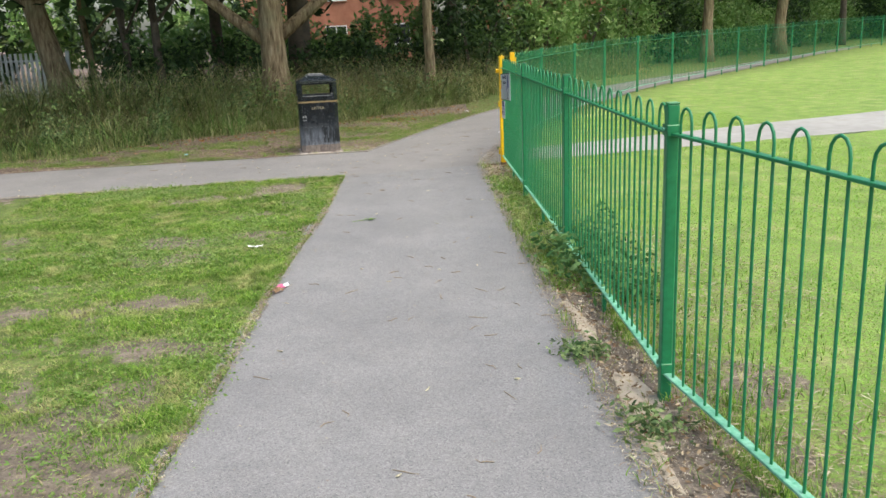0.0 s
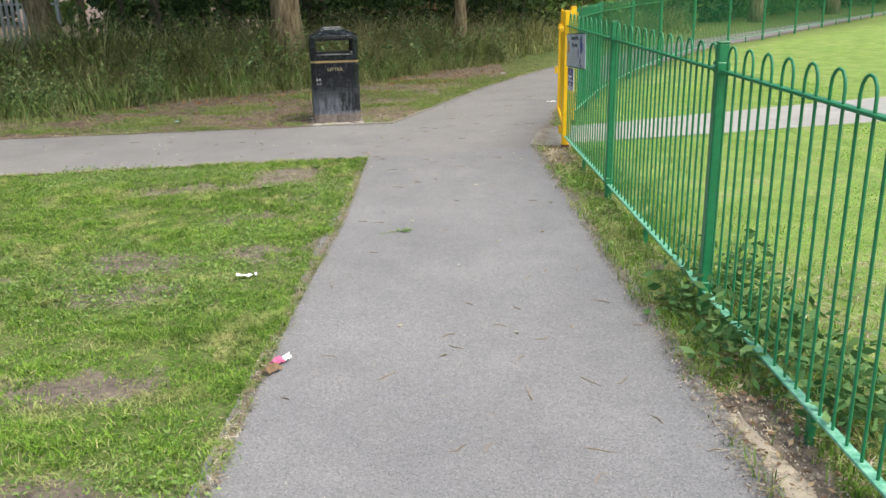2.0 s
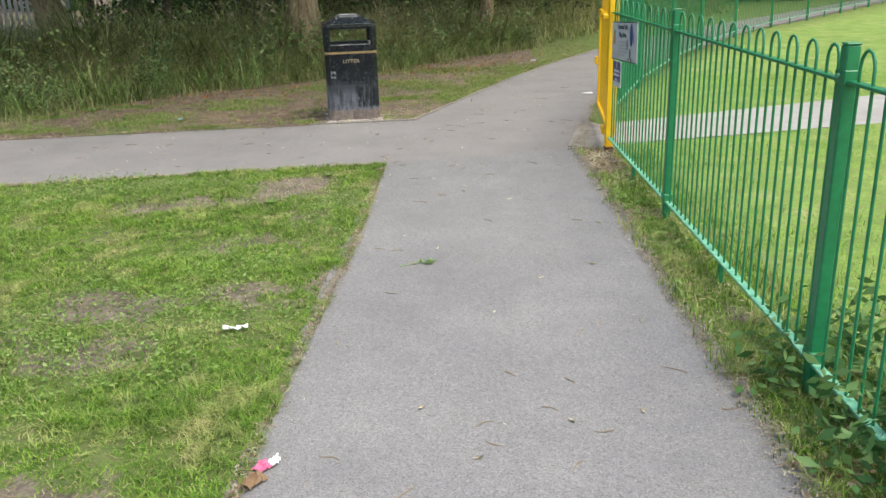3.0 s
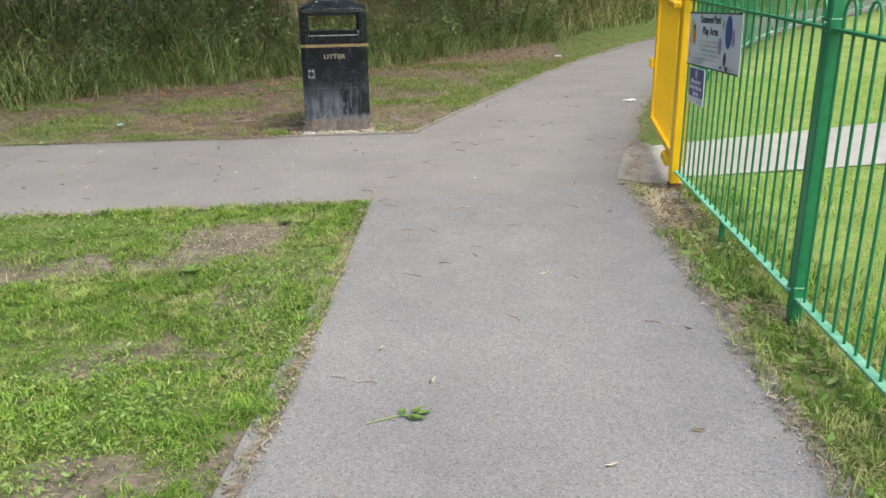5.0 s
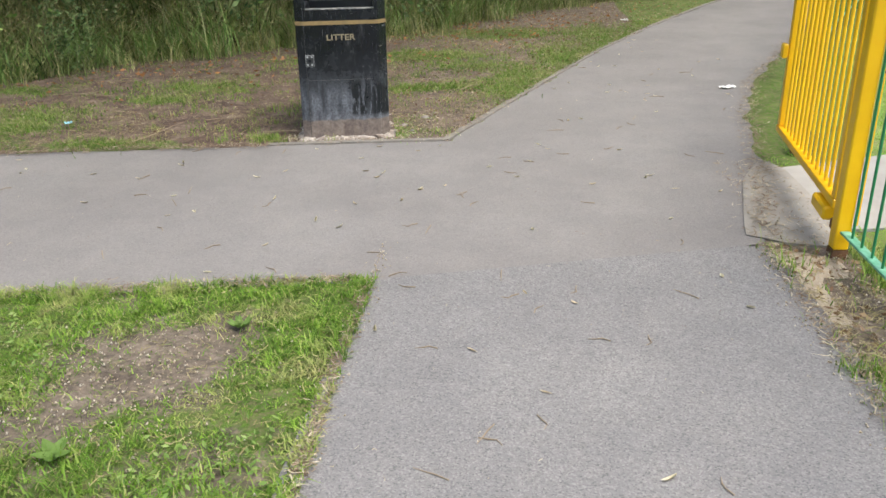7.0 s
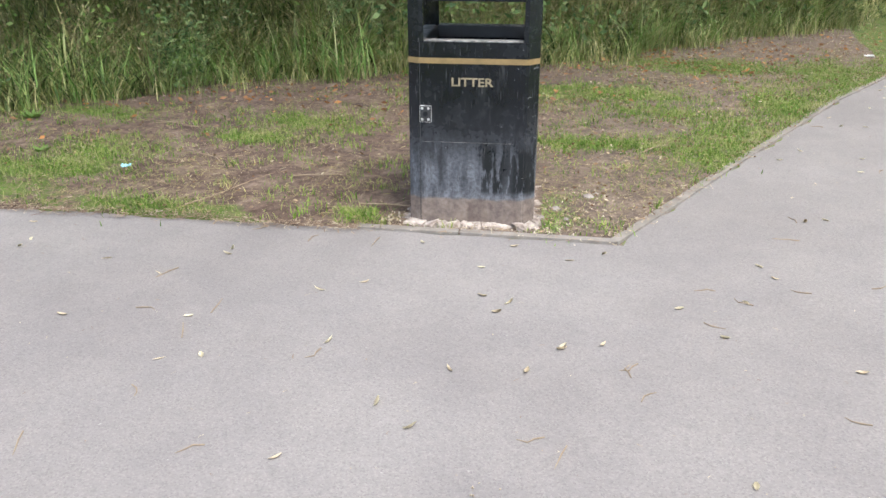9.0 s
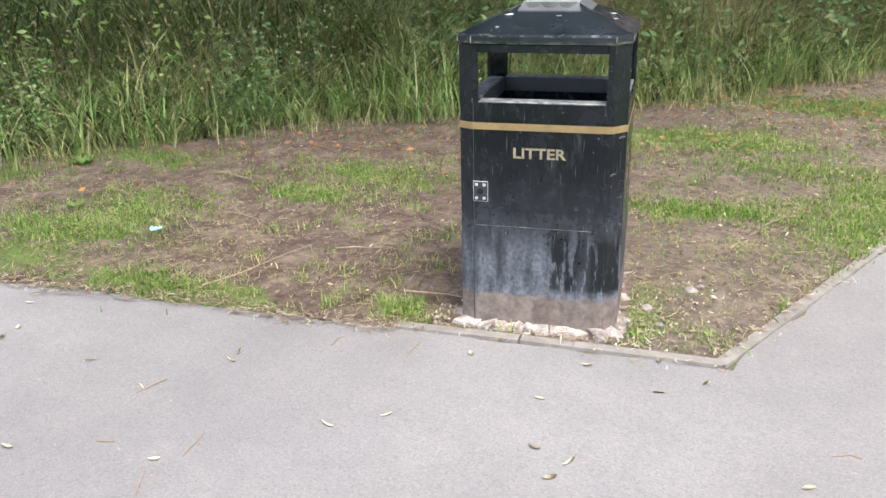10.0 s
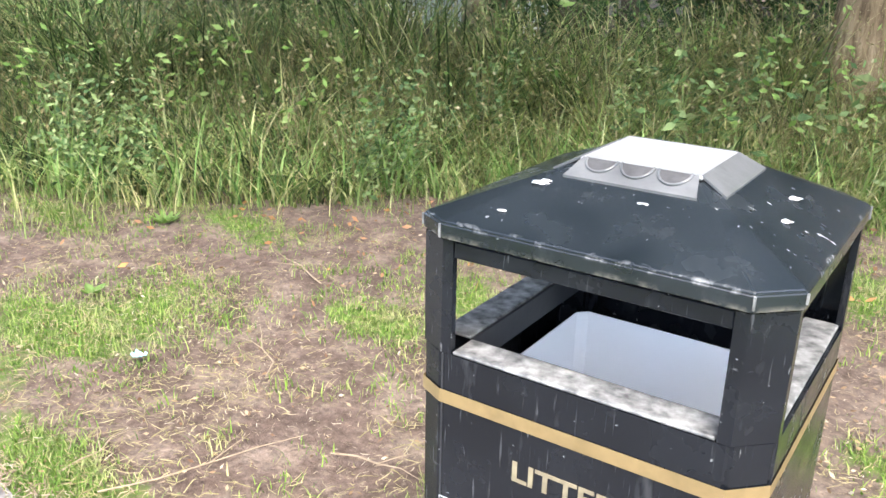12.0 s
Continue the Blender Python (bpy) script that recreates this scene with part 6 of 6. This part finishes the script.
        tube(bm, pts, [0.0035, 0.0032, 0.0028, 0.002, 0.001], 5)
        tube(bm, [pts[2], (pts[2][0] + L * 0.15, 0.05, 0.012), (pts[2][0] + L * 0.25, 0.09, 0.008)], [0.0022, 0.0016, 0.0008], 5)
        ob = tagged(part("twig", bm, TWIG_PALE), "long pale forked twig on the bare verge", "twig", "fallen twigs")
        ob.matrix_basis = place(x, y, 0.014) @ pose(0, 0, 0, 0, 0, a)
    # leafy sprig dropped on the footpath
    s = new("leafy_sprig")
    tagged(s, "green leafy sprig dropped on the footpath", "sprig")
    s.matrix_basis = place(-0.36, 7.92, 0.002) @ pose(0, 0, 0, 0, 0, 20)
    bm = bmesh.new()
    tube(bm, [(-0.14, 0, 0.004), (-0.03, 0.012, 0.006), (0.06, 0.0, 0.004)], [0.002, 0.0018, 0.001], 5)
    part("stalk", bm, LEAF_WEED, s)
    for k, (x, y, a) in enumerate(((0.0, 0.03, 60), (0.02, -0.02, -50), (0.05, 0.025, 40), (0.07, 0.0, 0), (0.04, -0.025, -40))):
        ob = part("leaf", curled_leaf(0.055, 0.024, 0.3, k), LEAF_WEED, s)
        ob.matrix_basis = pose(x, y, 0.003, 0, 0, a)


def build_leaf_litter():
    """Dead leaves over the verge and the path's margins, too many to count."""
    rng = np.random.RandomState(9)
    p = np.concatenate([scatter(5000, -6, 2.0, 12.2, 20, rng), scatter(6500, -1.6, 2.5, 14, 21, rng), scatter(160, -1.05, 0.1, 12.8, 14.4, rng)])
    p = p[(p[:, 1] > cross_high(p[:, 0]) + 0.06) & (p[:, 0] < along(KERB, p[:, 1]) + 0.02) & (wood_depth(p) < 0.3) & ~under_bin(p)]
    z = rise(p[:, 0], p[:, 1]) + 0.02
    c = np.concatenate([p, z[:, None]], 1)
    v, f = leaf_cloud(c, (0.01, 0.01, 0.004), 0.012, rng, 0.3)
    tagged(mesh_np("leaf_litter", v, f, FALLEN), "brown and pale dead leaves over the verge", "dead leaves", kind="stuff")
    p = np.concatenate([scatter(420, -5, 2.5, 13.4, 20, rng), rng.normal((-1.3, 17.7), (0.7, 0.45), (260, 2)), rng.normal((0.2, 17.6), (0.7, 1.0), (260, 2)), rng.normal((-3.2, 15.1), (0.5, 0.25), (90, 2)), rng.normal((-2.2, 15.9), (0.5, 0.25), (90, 2)), rng.normal((-4.3, 14.5), (0.5, 0.15), (40, 2))])
    p = p[(p[:, 0] < along(KERB, p[:, 1]) - 0.1) & (wood_depth(p) < 0.1) & (wood_depth(p) > -1.6)]
    c = np.concatenate([p, (rise(p[:, 0], p[:, 1]) + 0.03)[:, None]], 1)
    v, f = leaf_cloud(c, (0.01, 0.01, 0.004), 0.024, rng, 0.25)
    tagged(mesh_np("orange_leaves", v, f, FALLEN_ORANGE), "rusty orange dead leaves over the verge", "dead leaves", kind="stuff")
    p = np.concatenate([scatter(900, 1.0, 1.42, 2.2, 5.9, rng), scatter(260, 1.0, 1.3, 9.6, 11.0, rng)])
    c = np.concatenate([p, (rise(p[:, 0], p[:, 1]) + 0.014)[:, None]], 1)
    v, f = leaf_cloud(c, (0.01, 0.01, 0.004), 0.017, rng, 0.3)
    tagged(mesh_np("fence_leaf_litter", v, f, FALLEN), "brown dead leaves on bare soil under the fence", "dead leaves", kind="stuff")
    # loose stones in the bare earth beside the bin
    r2 = random.Random(5)
    for x, y, r in ((-0.93, 13.13, 0.028), (-0.77, 13.42, 0.02), (-0.70, 13.30, 0.013), (-0.86, 13.02, 0.015), (-0.80, 13.36, 0.03), (-0.74, 13.52, 0.016), (-0.98, 13.0, 0.02), (-0.66, 13.62, 0.014), (-0.90, 13.28, 0.012), (-0.62, 13.45, 0.011)):
        bm = bmesh.new()
        bmesh.ops.create_icosphere(bm, subdivisions=2, radius=r)
        for v in bm.verts:
            v.co = Vector((v.co.x * r2.uniform(0.8, 1.25), v.co.y * r2.uniform(0.7, 1.0), v.co.z * r2.uniform(0.5, 0.75)))
        ob = tagged(part("stone", bm, PALE_STONE), "pale broken stone lying on bare earth", "stone", "loose stones")
        ob.matrix_basis = place(x, y, r * 0.3)
    # crumbs of soil, chippings and hay along the path edges and in the gravelly patch
    n = 2600
    y = rng.uniform(2, 11, n)
    side = rng.uniform(0, 1, n) < 0.5
    x = np.where(side, left_edge(y) + np.abs(rng.normal(0, 0.03, n)) - 0.01, 0.96 - np.abs(rng.normal(0, 0.045, n)) + 0.01)
    q = np.stack([x, y], 1)
    g = np.stack([rng.normal(-1.6, 0.3, 1100), rng.normal(9.75, 0.28, 1100)], 1)
    g = np.concatenate([g, np.stack([rng.uniform(0.98, 1.3, 2600), rng.choice([3.0, 4.3, 5.0, 10.6], 2600) + rng.normal(0, 0.4, 2600)], 1)])
    m = np.stack([rng.normal(-0.85, 0.16, 160), rng.normal(13.15, 0.25, 160)], 1)
    m = np.concatenate([m, np.stack([rng.uniform(-1.7, -0.95, 220), rng.normal(12.8, 0.04, 220) + 0.02], 1)])
    m[160:, 1] += (m[160:, 0] + 1.3) * 0.12
    m = m[~under_bin(m) & (m[:, 1] > cross_high(m[:, 0]) + 0.05)]
    q = np.concatenate([q, g, m])
    q = q[~under_bin(q)]
    c = np.concatenate([q, (rise(q[:, 0], q[:, 1]) + 0.006)[:, None]], 1)
    c[len(y):, 2] += 0.008
    k = len(c)
    s = rng.uniform(0.0015, 0.0055, k)[:, None]
    s[-len(m):] = rng.uniform(0.002, 0.009, (len(m), 1))
    base = np.array([(-1, -1, -0.6), (1, -1, -0.6), (0, 1, -0.6), (0, 0, 0.8)], float)
    v = (c[:, None] + (base[None] + rng.normal(0, 0.25, (k, 4, 3))) * s[:, None]).reshape(-1, 3)
    f = (np.arange(k)[:, None, None] * 4 + np.array([(0, 1, 3), (1, 2, 3), (2, 0, 3), (0, 2, 1)])[None]).reshape(-1, 3)
    tagged(mesh_np("path_edge_crumbs", v, f, CRUMB), "pale crumbs and chippings along the path edges", "gravel", kind="stuff")


BLUE_SCRAP = simple("blue plastic", (0.25, 0.55, 0.65), (0.4, 0.68, 0.75), 20, 0.5)
LEAF_WEED = simple("weed leaf", (0.16, 0.28, 0.06), (0.26, 0.40, 0.1), 30, 0.6)
TWIG_PALE = simple("pale twig", (0.24, 0.18, 0.12), (0.40, 0.32, 0.22), 30, 0.9)
CRUMB = island_mat("crumbs", [(0.0, (0.28, 0.22, 0.15)), (0.5, (0.44, 0.37, 0.27)), (1.0, (0.66, 0.6, 0.5))], light=0.02)
PALE_STONE = simple("pale stone", (0.2, 0.18, 0.165), (0.33, 0.30, 0.28), 30, 0.9, 0, 0.5, 0.004)
LEAF_PAPER = simple("pale dead leaf", (0.52, 0.47, 0.32), (0.68, 0.63, 0.48), 40, 0.8)
LEAF_BROWN = simple("brown dead leaf", (0.48, 0.40, 0.27), (0.62, 0.54, 0.4), 40, 0.8)
build_house(-4.0, 53, 11, 8, 5.2, "red brick house glimpsed through the trees", 1)
build_house(8.5, 56, 9, 8, 5.2, "red brick house glimpsed through the trees", 2)
build_palisade()
build_litter()
build_leaf_litter()
